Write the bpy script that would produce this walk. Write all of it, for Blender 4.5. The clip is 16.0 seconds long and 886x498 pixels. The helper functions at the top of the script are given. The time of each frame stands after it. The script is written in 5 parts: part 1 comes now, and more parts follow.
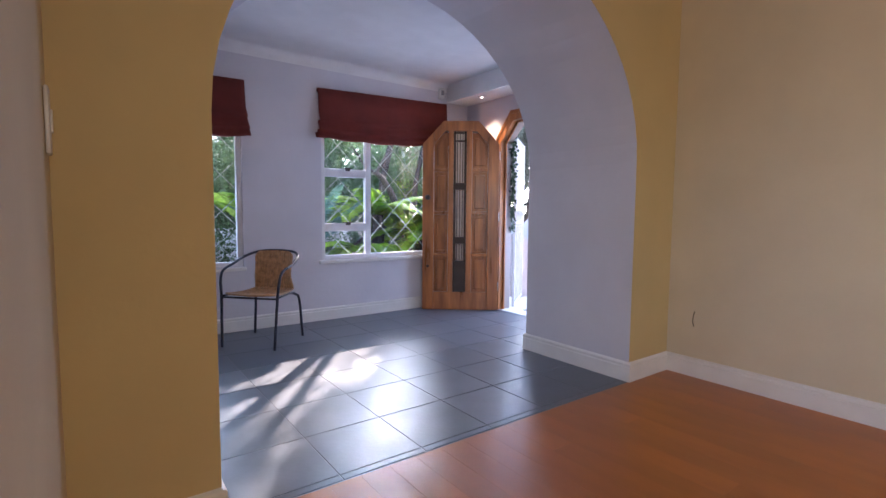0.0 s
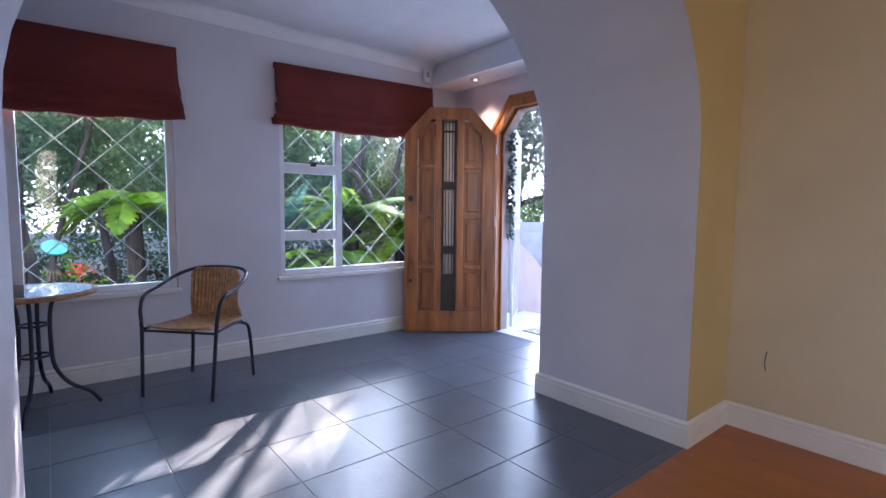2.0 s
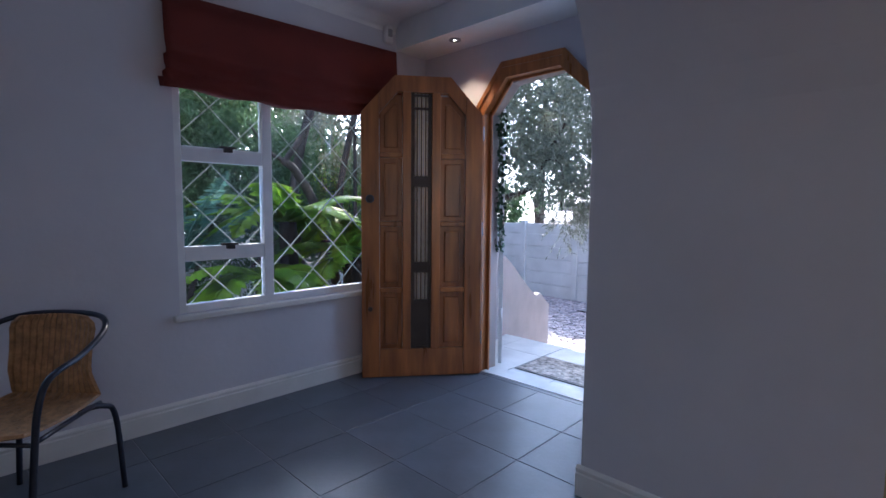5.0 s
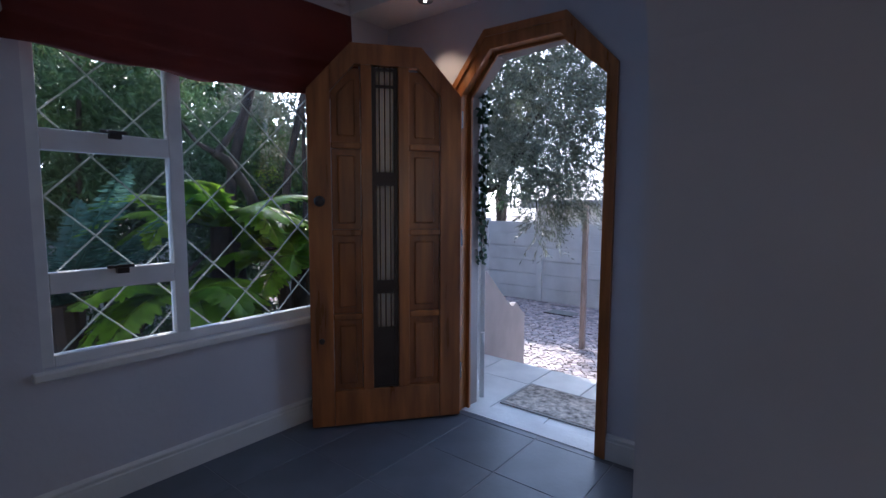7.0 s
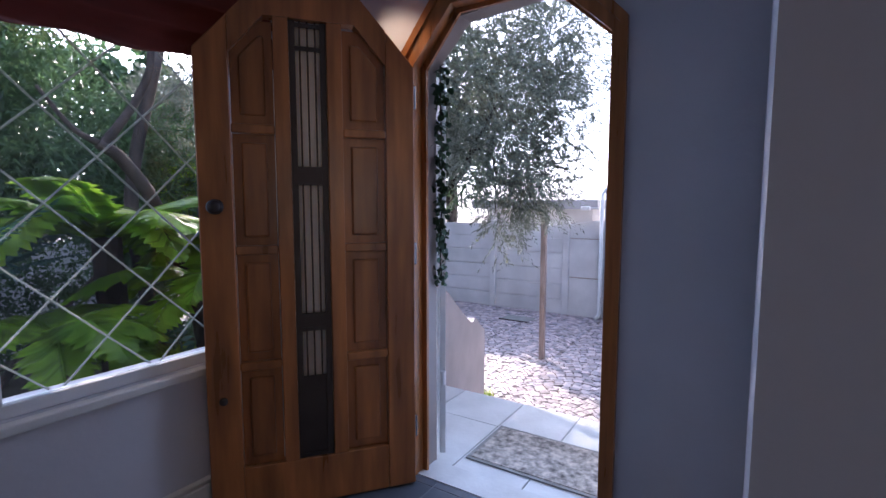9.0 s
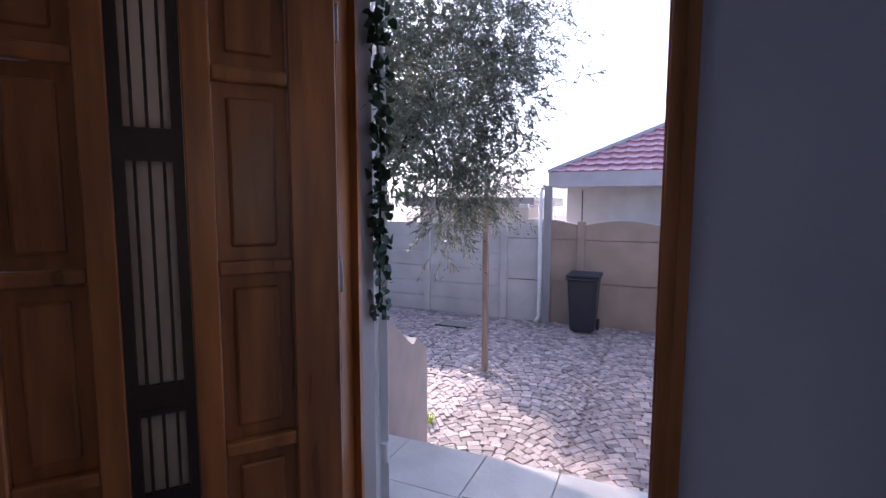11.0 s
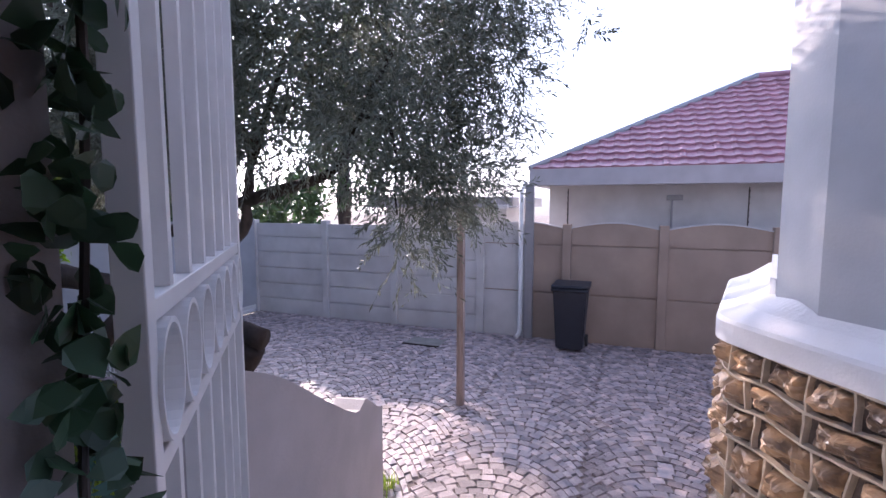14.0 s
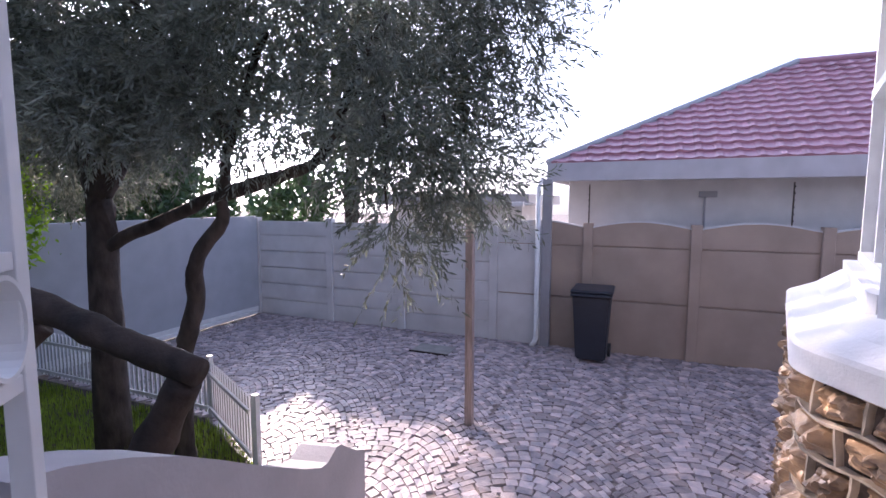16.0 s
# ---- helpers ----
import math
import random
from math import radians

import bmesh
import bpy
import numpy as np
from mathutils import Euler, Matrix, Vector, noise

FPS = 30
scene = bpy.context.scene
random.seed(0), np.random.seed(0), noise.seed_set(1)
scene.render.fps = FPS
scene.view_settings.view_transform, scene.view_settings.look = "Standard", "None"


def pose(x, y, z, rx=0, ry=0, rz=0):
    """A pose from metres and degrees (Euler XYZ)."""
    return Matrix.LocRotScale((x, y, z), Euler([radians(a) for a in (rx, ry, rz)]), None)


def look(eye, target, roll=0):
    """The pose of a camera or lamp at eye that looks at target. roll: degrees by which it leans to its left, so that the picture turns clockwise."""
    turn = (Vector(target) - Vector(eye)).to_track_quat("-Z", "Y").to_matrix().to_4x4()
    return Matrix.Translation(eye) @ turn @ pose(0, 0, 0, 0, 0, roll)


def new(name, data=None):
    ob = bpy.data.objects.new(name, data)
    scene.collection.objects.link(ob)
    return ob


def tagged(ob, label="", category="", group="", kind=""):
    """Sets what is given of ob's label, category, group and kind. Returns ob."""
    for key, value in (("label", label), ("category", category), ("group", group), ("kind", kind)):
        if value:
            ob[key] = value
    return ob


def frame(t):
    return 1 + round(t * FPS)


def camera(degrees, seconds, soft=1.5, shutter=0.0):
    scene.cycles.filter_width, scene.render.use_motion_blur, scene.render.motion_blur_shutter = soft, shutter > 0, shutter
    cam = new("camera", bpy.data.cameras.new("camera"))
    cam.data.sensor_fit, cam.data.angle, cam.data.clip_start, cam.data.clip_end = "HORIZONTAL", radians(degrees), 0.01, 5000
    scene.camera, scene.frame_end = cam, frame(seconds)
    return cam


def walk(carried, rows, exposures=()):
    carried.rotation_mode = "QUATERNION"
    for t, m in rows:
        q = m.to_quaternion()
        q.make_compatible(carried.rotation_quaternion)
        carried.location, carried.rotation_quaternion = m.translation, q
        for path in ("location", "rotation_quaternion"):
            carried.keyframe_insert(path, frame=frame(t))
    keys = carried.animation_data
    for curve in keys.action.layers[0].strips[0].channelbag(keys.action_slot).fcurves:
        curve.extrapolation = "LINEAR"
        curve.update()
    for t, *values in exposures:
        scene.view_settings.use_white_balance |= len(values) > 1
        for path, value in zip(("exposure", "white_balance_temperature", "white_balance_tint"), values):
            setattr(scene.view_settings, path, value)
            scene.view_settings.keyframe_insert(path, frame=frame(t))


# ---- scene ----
cam = camera(85.0, 16.0)
METRES, EYE, TILT, LEAN, TURN = 6.0, 1.125, 0.0, 0.0, -36.4
ROWS = [
    (0.0, 0.0, 0.0, 0.0, 0.04, -4.39, -0.5),
    (0.5, -0.0034, 0.0366, 0.0038, -0.56, -4.44, -0.46),
    (1.0, -0.0069, 0.0752, 0.0043, -1.56, -4.51, -0.51),
    (1.5, -0.0075, 0.11, 0.006, -2.01, -4.42, -0.54),
    (2.0, -0.0155, 0.1473, 0.008, -2.76, -4.49, -0.57),
    (2.5, -0.0214, 0.1783, 0.0085, -3.91, -4.46, -0.58),
    (3.0, -0.0241, 0.2138, 0.0113, -5.3, -4.56, -0.58),
    (3.5, -0.0281, 0.2442, 0.0103, -6.12, -4.54, -0.57),
    (4.0, -0.0322, 0.28, 0.0124, -7.1, -4.47, -0.53),
    (6.5, -0.0375, 0.4306, 0.0223, -13.46, -5.31, -0.32),
    (7.0, -0.0331, 0.4609, 0.0248, -14.75, -5.28, -0.23),
    (7.5, -0.029, 0.4878, 0.0246, -15.93, -5.32, -0.25),
    (8.0, -0.0264, 0.5161, 0.0276, -17.61, -5.33, -0.17),
    (8.5, -0.0185, 0.5413, 0.0262, -19.52, -5.31, -0.15),
    (9.0, -0.0038, 0.5707, 0.0289, -20.89, -5.31, -0.0),
    (9.5, 0.0059, 0.5985, 0.0279, -22.15, -5.33, 0.0),
    (12.0, 0.0683, 0.7537, 0.0258, -32.62, -5.42, 0.06),
    (12.5, 0.0883, 0.7774, 0.0263, -32.78, -5.36, 0.11),
    (13.0, 0.1078, 0.8044, 0.0258, -32.58, -5.36, 0.06),
    (13.5, 0.1216, 0.8306, 0.0266, -32.62, -5.41, 0.01),
    (14.0, 0.1403, 0.854, 0.0262, -32.64, -5.46, 0.01),
    (14.5, 0.1587, 0.8737, 0.0258, -32.55, -5.52, 0.02),
    (15.0, 0.1765, 0.8944, 0.0256, -32.06, -5.52, 0.02),
    (15.5, 0.1887, 0.9123, 0.0252, -31.62, -5.56, -0.02),
    (16.0, 0.2045, 0.9284, 0.0209, -30.79, -5.6, -0.08),
]
walk(cam, [(t, pose(0, 0, EYE, TILT, LEAN, TURN) @ pose(METRES * x, METRES * y, METRES * z, 90 + pitch, roll, yaw)) for t, x, y, z, yaw, pitch, roll in ROWS],
     [(0.0, 3.35, 5150, 20), (1.0, 3.4, 5050, 19), (2.0, 3.2, 4900, 18), (3.5, 2.9, 4850, 18), (4.2, 2.55, 4800, 16), (6.3, 1.32, 4800, 13), (7.5, 1.2, 4850, 15), (8.0, 1.3, 4900, 16), (9.0, 1.65, 5050, 20), (9.5, 1.6, 5100, 22), (12.0, 0.95, 5250, 26), (16.0, 1.0, 5250, 26)])

# ---- light ----
SUN_DIR = Vector((0.665, 0.745, 0.415)).normalized()
world = bpy.data.worlds.new("world")
scene.world = world
world.use_nodes = True
wn = world.node_tree
wn.nodes.clear()
sky = wn.nodes.new("ShaderNodeTexSky")
sky.sky_type = "NISHITA"
sky.sun_disc = False
sky.sun_elevation = math.asin(SUN_DIR.z)
sky.sun_rotation = math.atan2(SUN_DIR.x, SUN_DIR.y)
sky.air_density, sky.dust_density = 1.0, 3.0
bg = wn.nodes.new("ShaderNodeBackground")
bg.inputs["Strength"].default_value = 0.15
wout = wn.nodes.new("ShaderNodeOutputWorld")
haze = wn.nodes.new("ShaderNodeHueSaturation")
haze.inputs["Saturation"].default_value, haze.inputs["Value"].default_value = 0.48, 1.3
wn.links.new(sky.outputs[0], haze.inputs["Color"])
wn.links.new(haze.outputs[0], bg.inputs[0])
wn.links.new(bg.outputs[0], wout.inputs[0])
sun_data = bpy.data.lights.new("sun", "SUN")
sun_data.energy, sun_data.angle, sun_data.color = 5.0, radians(0.6), (1.0, 0.75, 0.50)
sun = new("sun", sun_data)
sun.matrix_world = look(SUN_DIR * 30, (0, 0, 0))


def area(name, eye, target, w, h, power, color):
    d = bpy.data.lights.new(name, "AREA")
    d.shape, d.size, d.size_y, d.energy, d.color = "RECTANGLE", w, h, power, color
    o = new(name, d)
    o.matrix_world = look(eye, target)
    return o


area("window_daylight", (0.46, 4.79, 1.2), (0.50, 2.0, 0.6), 1.3, 1.2, 0.75, (0.66, 0.80, 1.0))
area("window_daylight", (2.66, 4.79, 1.25), (2.6, 2.0, 0.6), 1.4, 1.2, 0.95, (0.66, 0.80, 1.0))
area("door_daylight", (4.06, 3.65, 1.1), (1.5, 3.2, 0.2), 0.7, 1.9, 1.6, (0.66, 0.80, 1.0))
# added warm fill for the first room; its source is never seen
area("unseen_warm_fill", (-0.06, -1.9, 1.5), (2.2, 1.8, 1.2), 1.5, 1.3, 4.8, (1.0, 0.76, 0.45))
spot_data = bpy.data.lights.new("downlight_beam", "SPOT")
spot_data.energy, spot_data.spot_size, spot_data.spot_blend, spot_data.shadow_soft_size, spot_data.color = 4.0, radians(95), 0.6, 0.03, (1.0, 0.66, 0.34)
spot_ob = new("downlight_beam", spot_data)
spot_ob.matrix_world = look((3.62, 4.20, 2.36), (3.66, 4.2, 0))


# ---- materials ----
def mat(name, color, rough=0.6, metal=0.0, var=0.15, scale=6.0, bump=0.1, bscale=60.0, color2=None, spec=0.5, stretch=(1, 1, 1), rnd=0.0, alpha=None):
    m = bpy.data.materials.new(name)
    m.use_nodes = True
    nt = m.node_tree
    b = nt.nodes["Principled BSDF"]
    b.inputs["Roughness"].default_value = rough
    b.inputs["Metallic"].default_value = metal
    b.inputs["Specular IOR Level"].default_value = spec
    tc = nt.nodes.new("ShaderNodeTexCoord")
    mp = nt.nodes.new("ShaderNodeMapping")
    mp.inputs["Scale"].default_value = stretch
    nt.links.new(tc.outputs["Object"], mp.inputs[0])
    n1 = nt.nodes.new("ShaderNodeTexNoise")
    n1.inputs["Scale"].default_value = scale
    n1.inputs["Detail"].default_value = 6
    nt.links.new(mp.outputs[0], n1.inputs["Vector"])
    cr = nt.nodes.new("ShaderNodeValToRGB")
    c2 = color2 or [c * (1 - var * 2) for c in color]
    cr.color_ramp.elements[0].position, cr.color_ramp.elements[1].position = 0.3, 0.7
    cr.color_ramp.elements[0].color = (*c2, 1)
    cr.color_ramp.elements[1].color = (*[min(1, c * (1 + var * 0.4)) for c in color], 1)
    nt.links.new(n1.outputs["Fac"], cr.inputs[0])
    last = cr.outputs[0]
    if rnd:
        oi = nt.nodes.new("ShaderNodeObjectInfo")
        geo = nt.nodes.new("ShaderNodeNewGeometry")
        add = nt.nodes.new("ShaderNodeMath")
        add.operation = "ADD"
        nt.links.new(oi.outputs["Random"], add.inputs[0])
        nt.links.new(geo.outputs["Random Per Island"], add.inputs[1])
        fr = nt.nodes.new("ShaderNodeMath")
        fr.operation = "FRACT"
        nt.links.new(add.outputs[0], fr.inputs[0])
        mr = nt.nodes.new("ShaderNodeMapRange")
        mr.inputs["To Min"].default_value, mr.inputs["To Max"].default_value = 1 - rnd, 1 + rnd
        nt.links.new(fr.outputs[0], mr.inputs[0])
        hs = nt.nodes.new("ShaderNodeHueSaturation")
        nt.links.new(mr.outputs[0], hs.inputs["Value"])
        nt.links.new(last, hs.inputs["Color"])
        last = hs.outputs[0]
    nt.links.new(last, b.inputs["Base Color"])
    n2 = nt.nodes.new("ShaderNodeTexNoise")
    n2.inputs["Scale"].default_value = bscale
    n2.inputs["Detail"].default_value = 4
    nt.links.new(mp.outputs[0], n2.inputs["Vector"])
    if bump:
        bp = nt.nodes.new("ShaderNodeBump")
        bp.inputs["Strength"].default_value = bump
        bp.inputs["Distance"].default_value = 0.01
        nt.links.new(n2.outputs["Fac"], bp.inputs["Height"])
        nt.links.new(bp.outputs[0], b.inputs["Normal"])
    mr2 = nt.nodes.new("ShaderNodeMapRange")
    mr2.inputs["To Min"].default_value, mr2.inputs["To Max"].default_value = max(0, rough - 0.08), min(1, rough + 0.08)
    nt.links.new(n1.outputs["Fac"], mr2.inputs[0])
    nt.links.new(mr2.outputs[0], b.inputs["Roughness"])
    return m


def leaf_mat(name, color, color2, trans=0.35):
    m = mat(name, color, rough=0.45, var=0.3, scale=1.5, bump=0, color2=color2, rnd=0.35)
    nt = m.node_tree
    b = nt.nodes["Principled BSDF"]
    tr = nt.nodes.new("ShaderNodeBsdfTranslucent")
    src = b.inputs["Base Color"].links[0].from_socket
    nt.links.new(src, tr.inputs["Color"])
    mx = nt.nodes.new("ShaderNodeMixShader")
    mx.inputs[0].default_value = trans
    nt.links.new(b.outputs[0], mx.inputs[1])
    nt.links.new(tr.outputs[0], mx.inputs[2])
    nt.links.new(mx.outputs[0], nt.nodes["Material Output"].inputs[0])
    return m


def glass_mat(name, tint, rough=0.02):
    m = bpy.data.materials.new(name)
    m.use_nodes = True
    nt = m.node_tree
    nt.nodes.clear()
    g = nt.nodes.new("ShaderNodeBsdfGlossy")
    g.inputs["Roughness"].default_value = rough
    t = nt.nodes.new("ShaderNodeBsdfTransparent")
    t.inputs[0].default_value = (*tint, 1)
    f = nt.nodes.new("ShaderNodeFresnel")
    f.inputs[0].default_value = 1.45
    x = nt.nodes.new("ShaderNodeMixShader")
    o = nt.nodes.new("ShaderNodeOutputMaterial")
    nt.links.new(f.outputs[0], x.inputs[0])
    nt.links.new(t.outputs[0], x.inputs[1])
    nt.links.new(g.outputs[0], x.inputs[2])
    nt.links.new(x.outputs[0], o.inputs[0])
    return m


M_YELLOW = mat("ochre_paint", (0.56, 0.44, 0.20), 0.75, var=0.05, scale=2, bump=0.15, bscale=25)
M_TAN = mat("cream_paint", (0.60, 0.52, 0.36), 0.75, var=0.05, scale=2, bump=0.15, bscale=25)
M_WHITEWALL = mat("pale_grey_paint", (0.62, 0.61, 0.65), 0.7, var=0.04, scale=2, bump=0.15, bscale=25)
M_CEIL = mat("ceiling_paint", (0.78, 0.78, 0.78), 0.8, var=0.03, bump=0.05)
M_SKIRT = mat("skirting_gloss_white", (0.74, 0.73, 0.70), 0.35, var=0.04, bump=0.03)
M_WOODFLOOR = mat("orange_floor_boards", (0.43, 0.150, 0.030), 0.36, var=0.14, scale=1.3, bump=0.02, bscale=8, stretch=(3, 1, 1), rnd=0.06)
M_TILE = mat("slate_grey_tile", (0.115, 0.128, 0.152), 0.34, var=0.12, scale=5, bump=0.05, bscale=40, rnd=0.12)
M_GROUT = mat("grout", (0.30, 0.30, 0.31), 0.8)
M_DOORWOOD = mat("varnished_pine", (0.43, 0.16, 0.040), 0.3, var=0.15, scale=2.2, bump=0.08, bscale=30, stretch=(7, 7, 0.8), color2=(0.17, 0.062, 0.018), rnd=0.14)
M_FRAMEWOOD = mat("varnished_frame_wood", (0.43, 0.17, 0.045), 0.3, var=0.2, scale=3, bump=0.05, bscale=30, stretch=(9, 9, 1))
M_IRON = mat("dark_bronze_metal", (0.06, 0.045, 0.038), 0.45, metal=0.5, bump=0.05)
M_BLACK = mat("black_plastic", (0.02, 0.02, 0.022), 0.4, bump=0.03)
M_WHITEMETAL = mat("white_gloss_enamel", (0.78, 0.78, 0.78), 0.35, var=0.06, scale=8, bump=0.08, bscale=25)
M_BARS = mat("dull_cream_enamel", (0.32, 0.34, 0.30), 0.5, var=0.1, bump=0.05)
M_BLIND = mat("brick_red_fabric", (0.17, 0.028, 0.018), 0.9, var=0.12, scale=4, bump=0.3, bscale=400)
M_CHROME = mat("brushed_chrome", (0.6, 0.58, 0.55), 0.2, metal=1.0, bump=0)
M_CHAIRFRAME = mat("dark_blue_black_steel", (0.02, 0.024, 0.04), 0.3, metal=0.2, bump=0.02)
M_WICKER = mat("tan_wicker", (0.47, 0.27, 0.115), 0.5, var=0.25, scale=30, bump=0.4, bscale=120)
M_GLASS = glass_mat("clear_glass", (0.97, 0.98, 0.98))
M_TABLEGLASS = glass_mat("tinted_table_glass", (0.75, 0.85, 0.85))
M_FROST = leaf_mat("frosted_glass", (0.90, 0.87, 0.80), (0.84, 0.80, 0.72), 0.85)
M_PORCH = mat("pale_porch_paving", (0.70, 0.70, 0.68), 0.6, var=0.1, scale=4, bump=0.15, bscale=40)
M_MAT = mat("worn_speckled_doormat", (0.60, 0.54, 0.47), 0.95, var=0.4, scale=30, bump=0.6, bscale=200)
M_PLASTER = mat("outdoor_white_plaster", (0.68, 0.68, 0.70), 0.75, var=0.06, scale=3, bump=0.25, bscale=60)
M_GREYPLASTER = mat("grey_plaster", (0.42, 0.44, 0.48), 0.75, var=0.06, scale=3, bump=0.1, bscale=60)
# white stair wall paint, with the shade it stands in put into the colour
M_STAIRWALL = mat("shade_toned_white_paint", (0.47, 0.44, 0.45), 0.75, var=0.10, scale=3, bump=0.2, bscale=60)
M_REVEAL = mat("beige_grey_plaster", (0.36, 0.32, 0.30), 0.75, var=0.06, scale=3, bump=0.15, bscale=60)
M_FENCE = mat("painted_precast_concrete", (0.66, 0.65, 0.65), 0.75, var=0.10, scale=2, bump=0.25, bscale=50)
M_FENCEBROWN = mat("tan_precast_concrete", (0.41, 0.325, 0.265), 0.75, var=0.10, scale=2, bump=0.25, bscale=50)
M_SETT = mat("granite_sett", (0.47, 0.385, 0.37), 0.5, var=0.22, scale=9, bump=0.6, bscale=45, rnd=0.42, color2=(0.25, 0.235, 0.27))
M_SETTBED = mat("sandy_joint_soil", (0.27, 0.225, 0.20), 0.95, var=0.2, scale=6, bump=0.4)
M_STONE = mat("rough_brown_stone", (0.40, 0.26, 0.14), 0.42, var=0.5, scale=9, bump=1.0, bscale=22, rnd=0.4, color2=(0.11, 0.075, 0.055))
M_STONEBACK = mat("dark_joint_stone", (0.13, 0.095, 0.075), 0.85, var=0.3, scale=10, bump=0.6)
M_MORTAR = mat("raised_mortar", (0.55, 0.46, 0.35), 0.8, var=0.25, bump=0.4)
M_ROOF = mat("red_concrete_roof_tile", (0.44, 0.235, 0.28), 0.22, var=0.15, scale=2, bump=0.15, rnd=0.1)
M_GUTTER = mat("grey_gutter", (0.33, 0.33, 0.35), 0.5, var=0.05, bump=0.03)
M_FASCIA = mat("pale_grey_fascia", (0.50, 0.49, 0.52), 0.45, var=0.08, scale=3, bump=0.04)
M_BIN = mat("dark_navy_plastic", (0.025, 0.03, 0.045), 0.4, var=0.1, bump=0.05)
M_BARK = mat("dark_rough_bark", (0.075, 0.058, 0.048), 0.9, var=0.4, scale=10, bump=1.0, bscale=22, stretch=(1, 1, 0.5))
M_LOG = mat("sawn_dark_bark", (0.06, 0.042, 0.033), 0.9, var=0.4, scale=8, bump=1.0, bscale=18)
M_OLIVE = leaf_mat("olive_leaf", (0.22, 0.24, 0.19), (0.10, 0.11, 0.078))
M_LEAF = leaf_mat("hedge_leaf", (0.10, 0.165, 0.06), (0.035, 0.075, 0.035))
M_FROND = leaf_mat("bright_frond", (0.30, 0.46, 0.025), (0.08, 0.19, 0.012), 0.55)
M_CYCAD = leaf_mat("blue_green_frond", (0.09, 0.18, 0.15), (0.04, 0.09, 0.075))
M_IVY = leaf_mat("ivy_leaf", (0.040, 0.085, 0.038), (0.018, 0.042, 0.018), 0.2)
M_GRASS = leaf_mat("grass_blade", (0.30, 0.40, 0.04), (0.16, 0.24, 0.03), 0.5)
M_SOIL = mat("garden_soil", (0.07, 0.055, 0.04), 0.95, var=0.3, scale=6, bump=0.5)
M_POST = mat("weathered_pole_wood", (0.44, 0.35, 0.31), 0.8, var=0.2, scale=5, bump=0.3, stretch=(8, 8, 1))
M_SENSOR = mat("white_plastic", (0.72, 0.72, 0.72), 0.4, bump=0)
M_CABLE = mat("black_cable", (0.015, 0.015, 0.015), 0.5, bump=0)
M_CONCRETE = mat("concrete", (0.32, 0.31, 0.29), 0.85, var=0.15, bump=0.3)
M_ENERGY = bpy.data.materials.new("lamp_glow")
M_ENERGY.use_nodes = True
M_ENERGY.node_tree.nodes["Principled BSDF"].inputs["Emission Color"].default_value = (1, 0.85, 0.6, 1)
M_ENERGY.node_tree.nodes["Principled BSDF"].inputs["Emission Strength"].default_value = 4


# ---- mesh helpers ----
def link_mesh(name, bm, material, smooth=False):
    me = bpy.data.meshes.new(name)
    bmesh.ops.recalc_face_normals(bm, faces=bm.faces[:])
    bm.to_mesh(me)
    bm.free()
    me.materials.append(material)
    if smooth:
        me.polygons.foreach_set("use_smooth", [True] * len(me.polygons))
    return me


def part(name, bm, material, parent=None, label="", smooth=False, m=None):
    ob = new(name, link_mesh(name, bm, material, smooth))
    if parent is not None:
        ob.parent = parent
    if m is not None:
        ob.matrix_basis = m
    return tagged(ob, label)


def structure(name, bm, material, label="", smooth=False):
    return tagged(part(name, bm, material, smooth=smooth), label, kind="structure")


def thing(name, at, label, category, group="", rz=0):
    ob = new(name)
    ob.empty_display_size = 0.1
    ob.matrix_basis = pose(*at, 0, 0, rz)
    return tagged(ob, label, category, group)


def box(bm, x0, x1, y0, y1, z0, z1, bevel=0.0):
    r = bmesh.ops.create_cube(bm, size=1)
    bmesh.ops.scale(bm, vec=(x1 - x0, y1 - y0, z1 - z0), verts=r["verts"])
    bmesh.ops.translate(bm, vec=((x0 + x1) / 2, (y0 + y1) / 2, (z0 + z1) / 2), verts=r["verts"])
    if bevel:
        edges = list({e for v in r["verts"] for e in v.link_edges})
        bmesh.ops.bevel(bm, geom=edges, offset=bevel, segments=2, affect="EDGES", profile=0.5)
    return bm


def bx(x0, x1, y0, y1, z0, z1, bevel=0.0):
    return box(bmesh.new(), x0, x1, y0, y1, z0, z1, bevel)


def prism(pts, axis, a, b, bm=None):
    """A polygon pushed from a to b along an axis; pts are the two other coordinates in order."""
    bm = bm or bmesh.new()

    def place(p, w):
        return {"x": (w, p[0], p[1]), "y": (p[0], w, p[1]), "z": (p[0], p[1], w)}[axis]
    lo = [bm.verts.new(place(p, a)) for p in pts]
    hi = [bm.verts.new(place(p, b)) for p in pts]
    bm.faces.new(lo)
    bm.faces.new(hi[::-1])
    n = len(pts)
    for i in range(n):
        bm.faces.new((lo[i], lo[(i + 1) % n], hi[(i + 1) % n], hi[i]))
    return bm


